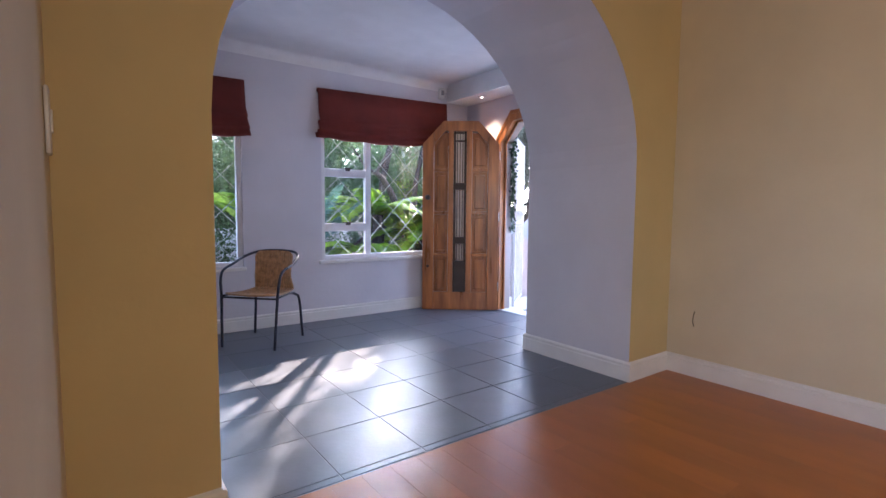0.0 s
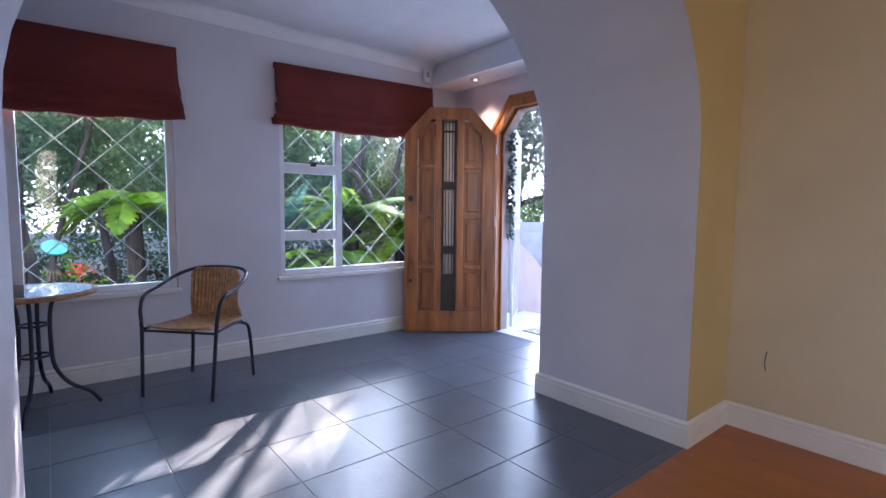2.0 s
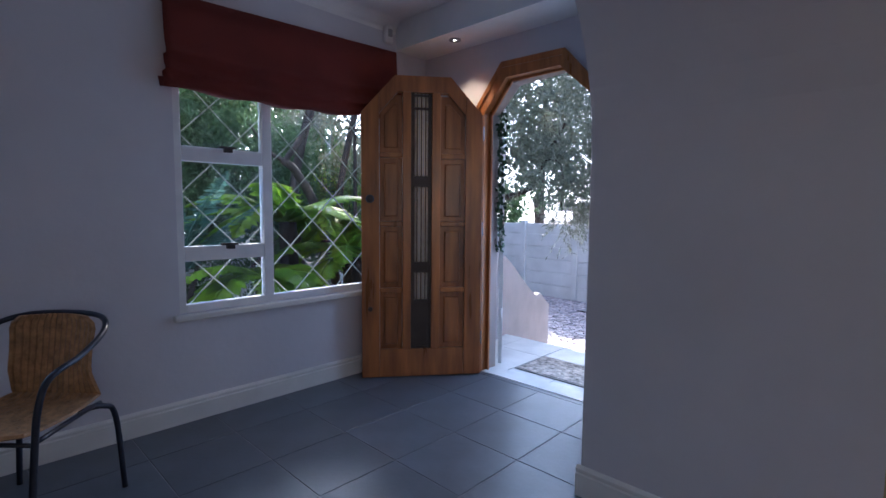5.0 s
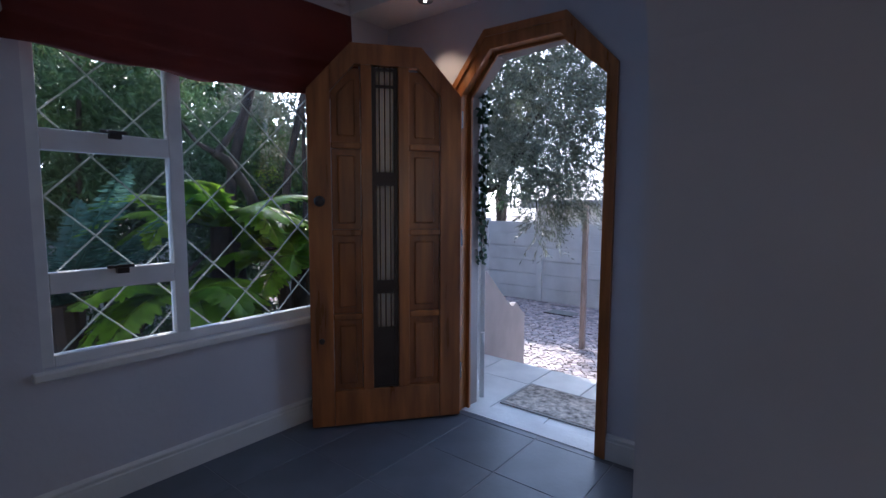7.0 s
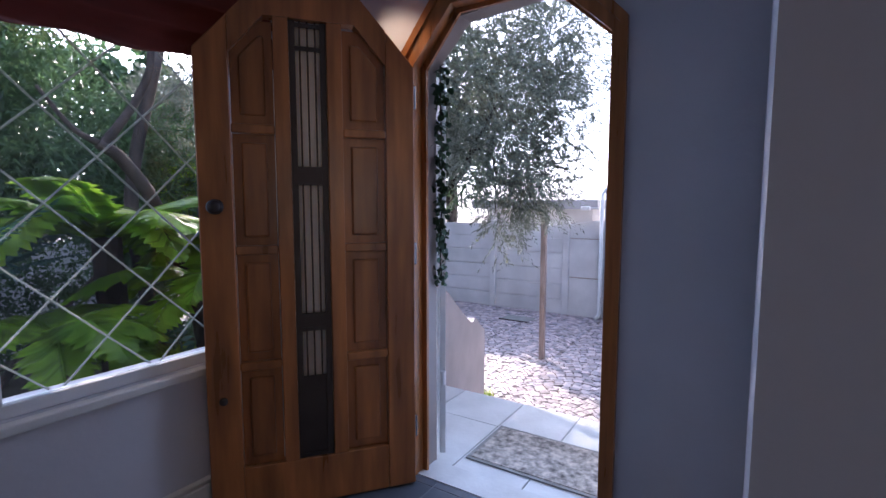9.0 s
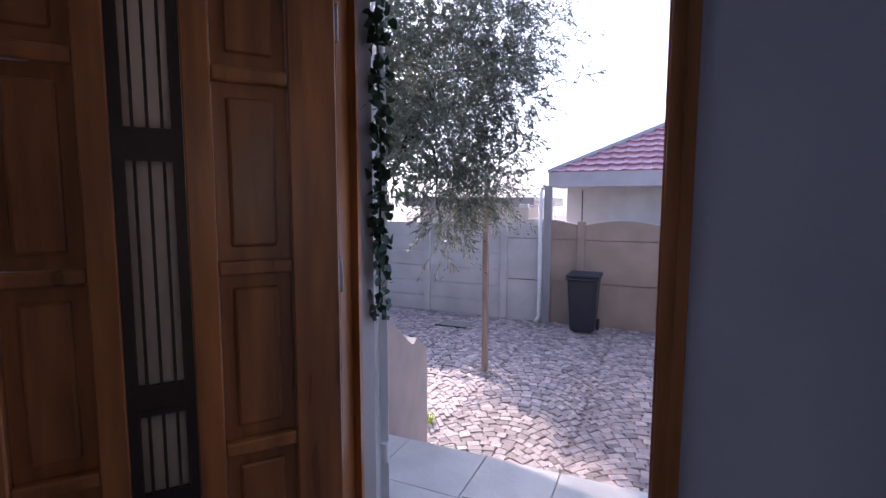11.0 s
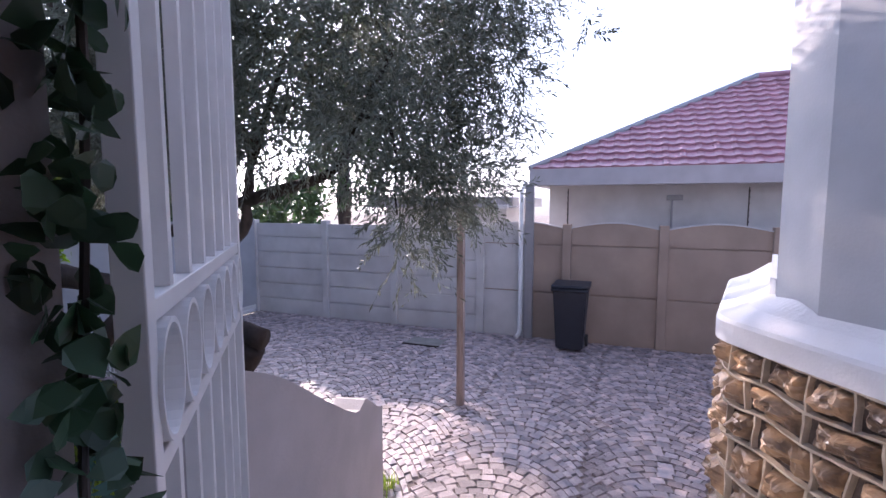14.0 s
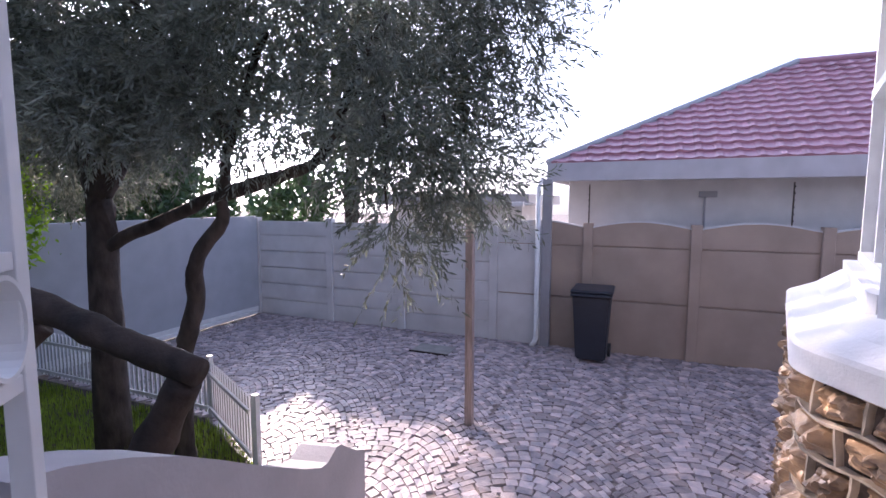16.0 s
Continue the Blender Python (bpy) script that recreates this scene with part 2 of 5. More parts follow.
def tube(bm, pts, radii, seg=10, caps=True):
    pts = [Vector(p) for p in pts]
    if not isinstance(radii, (list, tuple)):
        radii = [radii] * len(pts)
    rings = []
    up = Vector((0, 0, 1))
    for i, p in enumerate(pts):
        d = (pts[min(i + 1, len(pts) - 1)] - pts[max(i - 1, 0)]).normalized()
        a = d.cross(up)
        if a.length < 0.05:
            a = d.cross(Vector((1, 0, 0)))
        a.normalize()
        if rings and a.dot(last_a) < 0:
            a = -a
        last_a = a
        b = d.cross(a).normalized()
        rings.append([bm.verts.new(p + radii[i] * (math.cos(t) * a + math.sin(t) * b)) for t in [2 * math.pi * k / seg for k in range(seg)]])
    for r0, r1 in zip(rings, rings[1:]):
        for k in range(seg):
            bm.faces.new((r0[k], r0[(k + 1) % seg], r1[(k + 1) % seg], r1[k]))
    if caps:
        bm.faces.new(rings[0][::-1])
        bm.faces.new(rings[-1])
    return bm


def spline(pts, n=8):
    """A smooth line through the points."""
    P = [Vector(p) for p in pts]
    P = [2 * P[0] - P[1]] + P + [2 * P[-1] - P[-2]]
    out = []
    for i in range(1, len(P) - 2):
        p0, p1, p2, p3 = P[i - 1:i + 3]
        for k in range(n):
            t = k / n
            out.append(0.5 * ((2 * p1) + (p2 - p0) * t + (2 * p0 - 5 * p1 + 4 * p2 - p3) * t * t + (3 * p1 - p0 - 3 * p2 + p3) * t ** 3))
    out.append(P[-2])
    return out


def lathe(bm, profile, seg=24, at=(0, 0, 0)):
    rings = [[bm.verts.new((at[0] + r * math.cos(2 * math.pi * k / seg), at[1] + r * math.sin(2 * math.pi * k / seg), at[2] + z)) for k in range(seg)] for r, z in profile]
    for r0, r1 in zip(rings, rings[1:]):
        for k in range(seg):
            bm.faces.new((r0[k], r0[(k + 1) % seg], r1[(k + 1) % seg], r1[k]))
    bm.faces.new(rings[0][::-1])
    bm.faces.new(rings[-1])
    return bm


def mesh_np(name, verts, faces, material, parent=None, kind=""):
    me = bpy.data.meshes.new(name)
    me.from_pydata([tuple(v) for v in verts], [], [tuple(f) for f in faces])
    me.materials.append(material)
    ob = new(name, me)
    if parent is not None:
        ob.parent = parent
    return tagged(ob, kind=kind)


def leaves(name, centres, length, width, material, parent=None, seed=1, droop=0.0, kind=""):
    """Many small folded leaves, one at each centre."""
    r = np.random.RandomState(seed)
    c = np.asarray(centres, dtype=float)
    n = len(c)
    d = r.normal(size=(n, 3))
    d[:, 2] -= droop
    d /= np.linalg.norm(d, axis=1)[:, None]
    s = np.cross(d, r.normal(size=(n, 3)))
    s /= np.linalg.norm(s, axis=1)[:, None]
    nn = np.cross(d, s)
    L = length * r.uniform(0.6, 1.3, (n, 1))
    W = width * r.uniform(0.7, 1.2, (n, 1))
    v = np.empty((n, 4, 3))
    v[:, 0] = c
    v[:, 1] = c + d * L * 0.5 + s * W * 0.5 + nn * W * 0.15
    v[:, 2] = c + d * L
    v[:, 3] = c + d * L * 0.5 - s * W * 0.5 + nn * W * 0.15
    idx = np.arange(n * 4).reshape(n, 4)
    return mesh_np(name, v.reshape(-1, 3).tolist(), idx.tolist(), material, parent, kind)


def clumps(blobs, per, seed=1):
    """Points in many small tufts spread through ellipsoids (x, y, z, rx, ry, rz)."""
    r = np.random.RandomState(seed)
    out = []
    for x, y, z, rx, ry, rz in blobs:
        k = max(3, int(per * rx * ry * rz))
        u = r.normal(size=(k, 3))
        u /= np.linalg.norm(u, axis=1)[:, None]
        u *= r.uniform(0.25, 1.0, (k, 1)) ** 0.5
        tuft = np.array([x, y, z]) + u * [rx, ry, rz]
        for c in tuft:
            m = r.randint(14, 34)
            out.append(c + r.normal(scale=0.085, size=(m, 3)))
    return np.concatenate(out)


# ---- the house: floor, walls, ceiling ----
CEIL, GROUND = 2.62, -1.02
AX0, AX1, AY0, AY1 = 0.355, 2.89, 1.81, 2.755
WY, DX = 4.70, 3.82
structure("floor", bx(-1.2, 3.6, -3.6, 1.806, -0.30, -0.012), M_WOODFLOOR, "orange varnished wooden floor boards in the warm room")
structure("floor", bx(-1.9, DX - 0.001, 1.806, 4.95, -0.30, -0.0025), M_GROUT, "pale grout bed under slate grey floor tiles")


def arch_points(n=28):
    cx, a, s, b = (AX0 + AX1) / 2, (AX1 - AX0) / 2, 1.46, 1.09
    return [(cx - a * math.cos(math.pi * k / n), s + b * math.sin(math.pi * k / n)) for k in range(n + 1)]


pts = [(-0.4, 0), (AX0, 0)] + arch_points() + [(AX1, 0), (DX + 0.02, 0), (DX + 0.02, CEIL), (-0.4, CEIL)]
bm = prism(pts, "y", AY0, AY1)
wall_arch = structure("wall_arch", bm, M_WHITEWALL, "thick pale grey wall with a wide round arch, ochre towards the warm room")
me = wall_arch.data
me.materials.append(M_YELLOW)
for p in me.polygons:
    if p.center.y < AY0 + 0.01:
        p.material_index = 1
# the gap at y -2.7 to -1.1 is an unseen opening added for the fill lamp
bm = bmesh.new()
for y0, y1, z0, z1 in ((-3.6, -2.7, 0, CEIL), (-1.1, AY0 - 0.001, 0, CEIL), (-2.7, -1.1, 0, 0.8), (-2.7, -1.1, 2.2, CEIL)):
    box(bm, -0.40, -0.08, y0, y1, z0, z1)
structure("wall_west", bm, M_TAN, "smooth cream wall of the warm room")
structure("wall_east", bx(3.36, 3.60, -3.6, AY0 - 0.001, 0, CEIL), M_TAN, "cream wall of the warm room with a white skirting")
bm = bx(-0.4, 3.6, -3.85, -3.6, 0, CEIL)
structure("wall_rear", bm, M_TAN, "plain cream wall closing the warm room")
structure("wall_far_west", bx(-2.1, -1.9, 1.81, 4.95, 0, CEIL), M_WHITEWALL, "plain pale grey wall of the entrance room")
structure("wall_return", bx(-1.9, -0.401, 1.81, AY1, 0, CEIL), M_WHITEWALL, "plain pale grey wall of the entrance room")
W1 = (-0.25, 1.165, 0.60, 2.05)
W2 = (1.93, 3.36, 0.62, 2.10)
bm = bmesh.new()
for x0, x1, z0, z1 in ((-2.1, W1[0], -1.1, CEIL), (W1[0], W1[1], -1.1, W1[2]), (W1[0], W1[1], W1[3], CEIL), (W1[1], W2[0], -1.1, CEIL), (W2[0], W2[1], -1.1, W2[2]), (W2[0], W2[1], W2[3], CEIL), (W2[1], DX - 0.001, -1.1, CEIL)):
    box(bm, x0, x1, WY, WY + 0.25, z0, z1)
structure("wall_north", bm, M_WHITEWALL, "pale grey wall with two white framed windows and red blinds")
# door wall with its eight-sided opening
DY0, DY1 = 3.165, 4.135
THICK = 0.15
octo = [(DY1, 0.0), (DY1, 1.945), (3.935, 2.19), (3.425, 2.19), (DY0, 1.945), (DY0, 0.0)]
pts = [(WY + 0.25, 0)] + octo + [(AY1 - 0.3, 0), (AY1 - 0.3, CEIL), (WY + 0.25, CEIL)]
bm = prism(pts, "x", DX, DX + THICK)
structure("wall_east_entrance", bm, M_WHITEWALL, "pale grey wall round the eight-sided entrance door")
structure("ceiling", bx(-2.1, 3.83, -3.85, WY + 0.25, CEIL + 0.001, CEIL + 0.14), M_CEIL, "smooth white painted ceiling")
structure("ceiling_bulkhead", bx(3.50, DX - 0.001, AY1 + 0.001, WY - 0.001, 2.415, CEIL), M_CEIL, "white lowered ceiling strip over the entrance door")
# cove between wall and ceiling
bm = bmesh.new()
prof = [(0.0, 0.0), (0.0, -0.09)] + [(0.09 - 0.09 * math.cos(t), -0.09 + 0.09 * math.sin(t)) for t in [k * math.pi / 12 for k in range(1, 7)]]
prism([(WY - a, CEIL + b) for a, b in prof], "x", -1.9, 3.499, bm)
structure("trim", bm, M_CEIL, "white coved cornice along the window wall", smooth=False)


def skirting(p0, p1, inward):
    """A moulded skirting board from p0 to p1; inward is the way it faces."""
    p0, p1 = Vector((*p0, 0)), Vector((*p1, 0))
    n = Vector((*inward, 0))
    prof = [(0, 0), (0.018, 0), (0.018, 0.096), (0.014, 0.101), (0.014, 0.108), (0.017, 0.112), (0.016, 0.120), (0.006, 0.128), (0, 0.131)]
    bm = bmesh.new()
    a = [bm.verts.new(p0 + n * u + Vector((0, 0, v))) for u, v in prof]
    b = [bm.verts.new(p1 + n * u + Vector((0, 0, v))) for u, v in prof]
    bm.faces.new(a)
    bm.faces.new(b[::-1])
    for i in range(len(prof)):
        j = (i + 1) % len(prof)
        bm.faces.new((a[i], a[j], b[j], b[i]))
    structure("baseboard", bm, M_SKIRT, "white moulded skirting board")


skirting((-1.9, WY), (DX, WY), (0, -1))
skirting((AX1, AY0 - 0.018), (AX1, AY1 + 0.018), (-1, 0))
skirting((AX0, AY0 - 0.018), (AX0, AY1 + 0.018), (1, 0))
skirting((AX1, AY0), (3.36, AY0), (0, -1))
skirting((AX1, AY1), (DX, AY1), (0, 1))
skirting((-0.08, AY0), (AX0, AY0), (0, -1))
skirting((3.36, -3.6), (3.36, AY0), (-1, 0))
skirting((-0.08, -3.6), (-0.08, AY0), (1, 0))
skirting((DX, AY1), (DX, 3.163), (-1, 0))
skirting((DX, 4.17), (DX, WY), (-1, 0))

# door frame
def octagon_ring(outer, inner, axis, a, b):
    bm = bmesh.new()
    n = len(outer)

    def place(p, w):
        return {"x": (w, p[0], p[1]), "y": (p[0], w, p[1])}[axis]
    V = [[bm.verts.new(place(p, w)) for p in ring] for ring, w in ((outer, a), (inner, a), (inner, b), (outer, b))]
    for i in range(n - 1):
        for k in range(4):
            r0, r1 = V[k], V[(k + 1) % 4]
            bm.faces.new((r0[i], r0[i + 1], r1[i + 1], r1[i]))
    for e in (0, n - 1):
        bm.faces.new([V[k][e] for k in range(4)])
    return bm


frame_out = [(4.150, 0.0), (4.150, 1.965), (3.925, 2.245), (3.43, 2.235), (3.165, 1.945), (3.165, 0.0)]
frame_mid = [(4.125, 0.0), (4.125, 1.945), (3.915, 2.205), (3.445, 2.195), (3.19, 1.925), (3.19, 0.0)]
frame_in = [(4.075, 0.0), (4.075, 1.915), (3.885, 2.135), (3.465, 2.135), (3.220, 1.905), (3.220, 0.0)]
stop_in = [(4.05, 0.0), (4.05, 1.90), (3.875, 2.115), (3.47, 2.12), (3.226, 1.90), (3.226, 0.0)]
door_frame = tagged(new("door_frame"), "eight-sided varnished timber door frame, glossy orange brown", kind="structure")
part("architrave", octagon_ring(frame_out, frame_mid, "x", DX - 0.022, DX - 0.001), M_FRAMEWOOD, door_frame)
part("jamb", octagon_ring(frame_mid, frame_in, "x", DX - 0.014, DX + 0.065), M_FRAMEWOOD, door_frame)
part("door_stop", octagon_ring([(p[0], p[1]) for p in frame_in], stop_in, "x", DX + 0.045, DX + 0.06), M_FRAMEWOOD, door_frame)
outer_ring = [(4.132, 0.0), (4.132, 1.943), (3.932, 2.188), (3.428, 2.188), (3.168, 1.943), (3.168, 0.0)]
inner_ring = [(4.07, 0.0), (4.07, 1.915), (3.885, 2.11), (3.45, 2.135), (3.205, 1.915), (3.205, 0.0)]
structure("trim", octagon_ring(outer_ring, inner_ring, "x", DX + 0.066, DX + THICK + 0.01), M_REVEAL, "beige grey plastered reveal round the entrance door")

# ---- entrance door leaf ----
def clip_top(x, w, h, kx, kz):
    """The height of the leaf's outline at x."""
    if x < kx:
        return kz + (h - kz) * x / kx
    if x > w - kx:
        return kz + (h - kz) * (w - x) / kx
    return h


leaf = thing("entrance_door", (3.765, 4.055, 0.008), "open eight-sided varnished pine door with raised panels and barred glass", "door", rz=math.degrees(math.atan2(0.54, -0.69)))
LW, LH, KX, KZ, LT = 0.86, 2.13, 0.235, 1.875, 0.058


def leaf_piece(name, x0, x1, z0, z1, y0, y1, material, slope_top=False, inset=0.0, label="", bev=0.004):
    if slope_top:
        def top(x):
            return clip_top(x, LW, LH, KX, KZ) - inset
        pts = [(x0, z0), (x1, z0), (x1, min(z1, top(x1)))]
        for kx in (LW - KX, KX):
            if x0 < kx < x1:
                pts.append((kx, min(z1, top(kx))))
        pts.append((x0, min(z1, top(x0))))
        bm = prism(pts, "y", y0, y1)
        if bev:
            bmesh.ops.bevel(bm, geom=bm.edges[:], offset=bev, segments=1, affect="EDGES")
    else:
        bm = bx(x0, x1, y0, y1, z0, z1, bev)
    return part(name, bm, material, leaf, label)


h = LT / 2
leaf_piece("stile", 0.0, 0.125, 0, 3, -h, h, M_DOORWOOD, True)
leaf_piece("stile", LW - 0.125, LW, 0, 3, -h, h, M_DOORWOOD, True)
leaf_piece("mullion", 0.305, 0.367, 0.204, 2.02, -h, h, M_DOORWOOD)
leaf_piece("mullion", 0.513, 0.572, 0.204, 2.02, -h, h, M_DOORWOOD)
leaf_piece("bottom_rail", 0.126, LW - 0.126, 0.0, 0.2035, -h + 0.001, h - 0.001, M_DOORWOOD)
top_pts = [(0.126, clip_top(0.126, LW, LH, KX, KZ) - 0.14), (KX + 0.02, 2.02), (LW - KX - 0.02, 2.02), (LW - 0.126, clip_top(0.126, LW, LH, KX, KZ) - 0.14),
           (LW - 0.126, clip_top(0.126, LW, LH, KX, KZ)), (LW - KX, LH), (KX, LH), (0.126, clip_top(0.126, LW, LH, KX, KZ))]
part("top_rail", prism(top_pts, "y", -h + 0.0005, h - 0.0005), M_DOORWOOD, leaf)
RZ = [0.185, 0.63, 1.105, 1.585]
for x0, x1 in ((0.126, 0.304), (0.573, LW - 0.126)):
    for i, z in enumerate(RZ):
        z1 = RZ[i + 1] if i < 3 else 2.01
        if i:
            leaf_piece("cross_rail", x0, x1, z - 0.018, z + 0.018, -h + 0.002, h - 0.002, M_DOORWOOD, bev=0.006)
        if i < 3:
            leaf_piece("panel", x0 + 0.002, x1 - 0.002, z + 0.019, z1 - 0.019, -0.003, 0.003, M_DOORWOOD, bev=0)
            leaf_piece("raised_field", x0 + 0.032, x1 - 0.032, z + 0.052, z1 - 0.052, -0.012, 0.012, M_DOORWOOD, bev=0.009)
        else:
            leaf_piece("panel", x0 + 0.002, x1 - 0.002, z + 0.019, 3, -0.006, 0.006, M_DOORWOOD, True, 0.13, bev=0)
            leaf_piece("raised_field", x0 + 0.032, x1 - 0.032, z + 0.052, 1.985, -0.014, 0.014, M_DOORWOOD, True, 0.185, bev=0.006)
part("glass_strip", bx(0.368, 0.512, -0.004, 0.004, 0.50, 2.015), M_FROST, leaf, "frosted glass strip")
for side in (-1, 1):
    y = side * 0.014
    for x in (0.380, 0.500):
        part("grille_frame", bx(x - 0.012, x + 0.012, y - 0.006, y + 0.006, 0.204, 2.015), M_IRON, leaf)
    for x in (0.410, 0.440, 0.470):
        part("grille_bar", bx(x - 0.0035, x + 0.0035, y - 0.004, y + 0.004, 0.56, 2.015), M_IRON, leaf)
    for z in (0.213, 0.765, 0.825, 1.375, 1.435, 1.91, 2.0):
        part("grille_crossbar", bx(0.368, 0.512, y - 0.005, y + 0.005, z - 0.008, z + 0.008), M_IRON, leaf)
    for z in (0.795, 1.405):
        part("grille_band", bx(0.368, 0.512, y - 0.003, y + 0.003, z - 0.022, z + 0.022), M_IRON, leaf)
part("weathered_panel", bx(0.372, 0.508, -0.012, 0.012, 0.2045, 0.56), M_IRON, leaf, "dark lower grille plate")
bm = lathe(bmesh.new(), [(0.03, 0), (0.03, 0.006), (0.012, 0.010), (0.010, 0.03), (0.022, 0.038), (0.028, 0.05), (0.022, 0.062), (0.006, 0.066)], 20)
bmesh.ops.transform(bm, matrix=pose(LW - 0.06, h, 1.28, -90, 0, 0), verts=bm.verts)
part("door_knob", bm, M_IRON, leaf, "dark bronze door knob", smooth=True)
bm = lathe(bmesh.new(), [(0.03, 0), (0.03, 0.006), (0.012, 0.010), (0.010, 0.03), (0.022, 0.038), (0.028, 0.05), (0.022, 0.062), (0.006, 0.066)], 20)
bmesh.ops.transform(bm, matrix=pose(LW - 0.06, -h, 1.28, 90, 0, 0), verts=bm.verts)
part("door_knob", bm, M_IRON, leaf, "dark bronze door knob", smooth=True)
bm = lathe(bmesh.new(), [(0.016, 0), (0.016, 0.008), (0.008, 0.010)], 14)
bmesh.ops.transform(bm, matrix=pose(LW - 0.06, h, 0.50, -90, 0, 0), verts=bm.verts)
part("lock_cylinder", bm, M_IRON, leaf)
for z in (0.22, 1.02, 1.70):
    part("hinge", bx(-0.012, 0.004, -0.02, 0.02, z, z + 0.10, 0.003), M_CHROME, leaf, "brass-toned hinge")
structure("threshold", bx(DX, DX + THICK, 3.17, 4.14, -0.03, 0.003), M_PORCH, "pale stone threshold")


# ---- windows ----
def window(name, x0, x1, z0, z1, mull=None, transoms=()):
    w = tagged(new(name), "white painted steel window frame with clear panes", kind="structure")
    y0, y1 = WY + 0.025, WY + 0.075
    f = 0.045
    part("window_frame", bx(x0, x0 + f, y0, y1, z0, z1, 0.004), M_WHITEMETAL, w)
    part("window_frame", bx(x1 - f, x1, y0, y1, z0, z1, 0.004), M_WHITEMETAL, w)
    part("window_frame", bx(x0 + f, x1 - f, y0, y1, z0, z0 + f, 0.004), M_WHITEMETAL, w)
    part("window_frame", bx(x0 + f, x1 - f, y0, y1, z1 - f, z1, 0.004), M_WHITEMETAL, w)
    panes = []
    if mull:
        part("mullion", bx(mull - 0.03, mull + 0.03, y0 - 0.004, y1 + 0.004, z0 + f, z1 - f, 0.004), M_WHITEMETAL, w)
        zs = [z0 + f] + list(transoms) + [z1 - f]
        for t in transoms:
            part("transom", bx(x0 + f, mull - 0.031, y0 - 0.002, y1 + 0.002, t - 0.042, t + 0.042, 0.004), M_WHITEMETAL, w)
            cx = (x0 + mull) / 2 + 0.02
            bm = bx(cx - 0.05, cx + 0.05, y0 - 0.02, y0 - 0.004, t + 0.042, t + 0.056, 0.003)
            box(bm, cx - 0.02, cx + 0.025, y0 - 0.035, y0 - 0.004, t + 0.02, t + 0.044, 0.003)
            part("window_catch", bm, M_IRON, w, "dark metal casement catch")
        for a, b in zip(zs, zs[1:]):
            panes.append((x0 + f, mull - 0.03, a + (0.042 if a in transoms else 0), b - (0.042 if b in transoms else 0)))
        panes.append((mull + 0.03, x1 - f, z0 + f, z1 - f))
    else:
        panes.append((x0 + f, x1 - f, z0 + f, z1 - f))
    for a, b, c, d in panes:
        o = part("pane", bx(a, b, y0 + 0.022, y0 + 0.027, c, d), M_GLASS, w)
        o.visible_shadow = False
    sill = bx(x0 - 0.035, x1 + 0.015, WY - 0.04, WY + 0.16, z0 - 0.035, z0 - 0.001, 0.006)
    part("window_sill", sill, M_SKIRT, w, "white painted sill")
    # diamond burglar bars outside the glass
    bars = thing("burglar_bars", ((x0 + x1) / 2, WY + 0.14, z0), "white painted diamond lattice burglar bars outside the window", "window bars", "burglar bars")
    W, H = (x1 - x0), (z1 - z0)
    s = 0.34
    for sign in (1, -1):
        k = -int(H / s) - 3
        while k * s < W + H + s:
            # line x = k*s + sign*z (in window coordinates)
            zs2 = []
            off = k * s + 0.07
            za, zb = 0.0, H
            xa, xb = (off + za, off + zb) if sign > 0 else (off - za, off - zb)
            # clip to width
            def zat(x):
                return (x - off) * sign
            lo, hi = sorted((zat(0), zat(W)))
            lo, hi = max(lo, 0), min(hi, H)
            if hi - lo > 0.03:
                p = [(off + sign * z - W / 2, 0.006 * sign, z) for z in (lo, hi)]
                part("bar", tube(bmesh.new(), p, 0.0042, 6), M_BARS, bars)
            k += 1
    part("bar_frame", octagon_ring([(-W / 2, 0), (-W / 2, H), (W / 2, H), (W / 2, 0), (-W / 2, 0)], [(-W / 2 + 0.012, 0.012), (-W / 2 + 0.012, H - 0.012), (W / 2 - 0.012, H - 0.012), (W / 2 - 0.012, 0.012), (-W / 2 + 0.012, 0.012)], "y", -0.008, 0.008), M_BARS, bars)


window("window_1", *W1, mull=0.285, transoms=(0.955, 1.52))
window("window_2", *W2, mull=2.47, transoms=(0.955, 1.52))


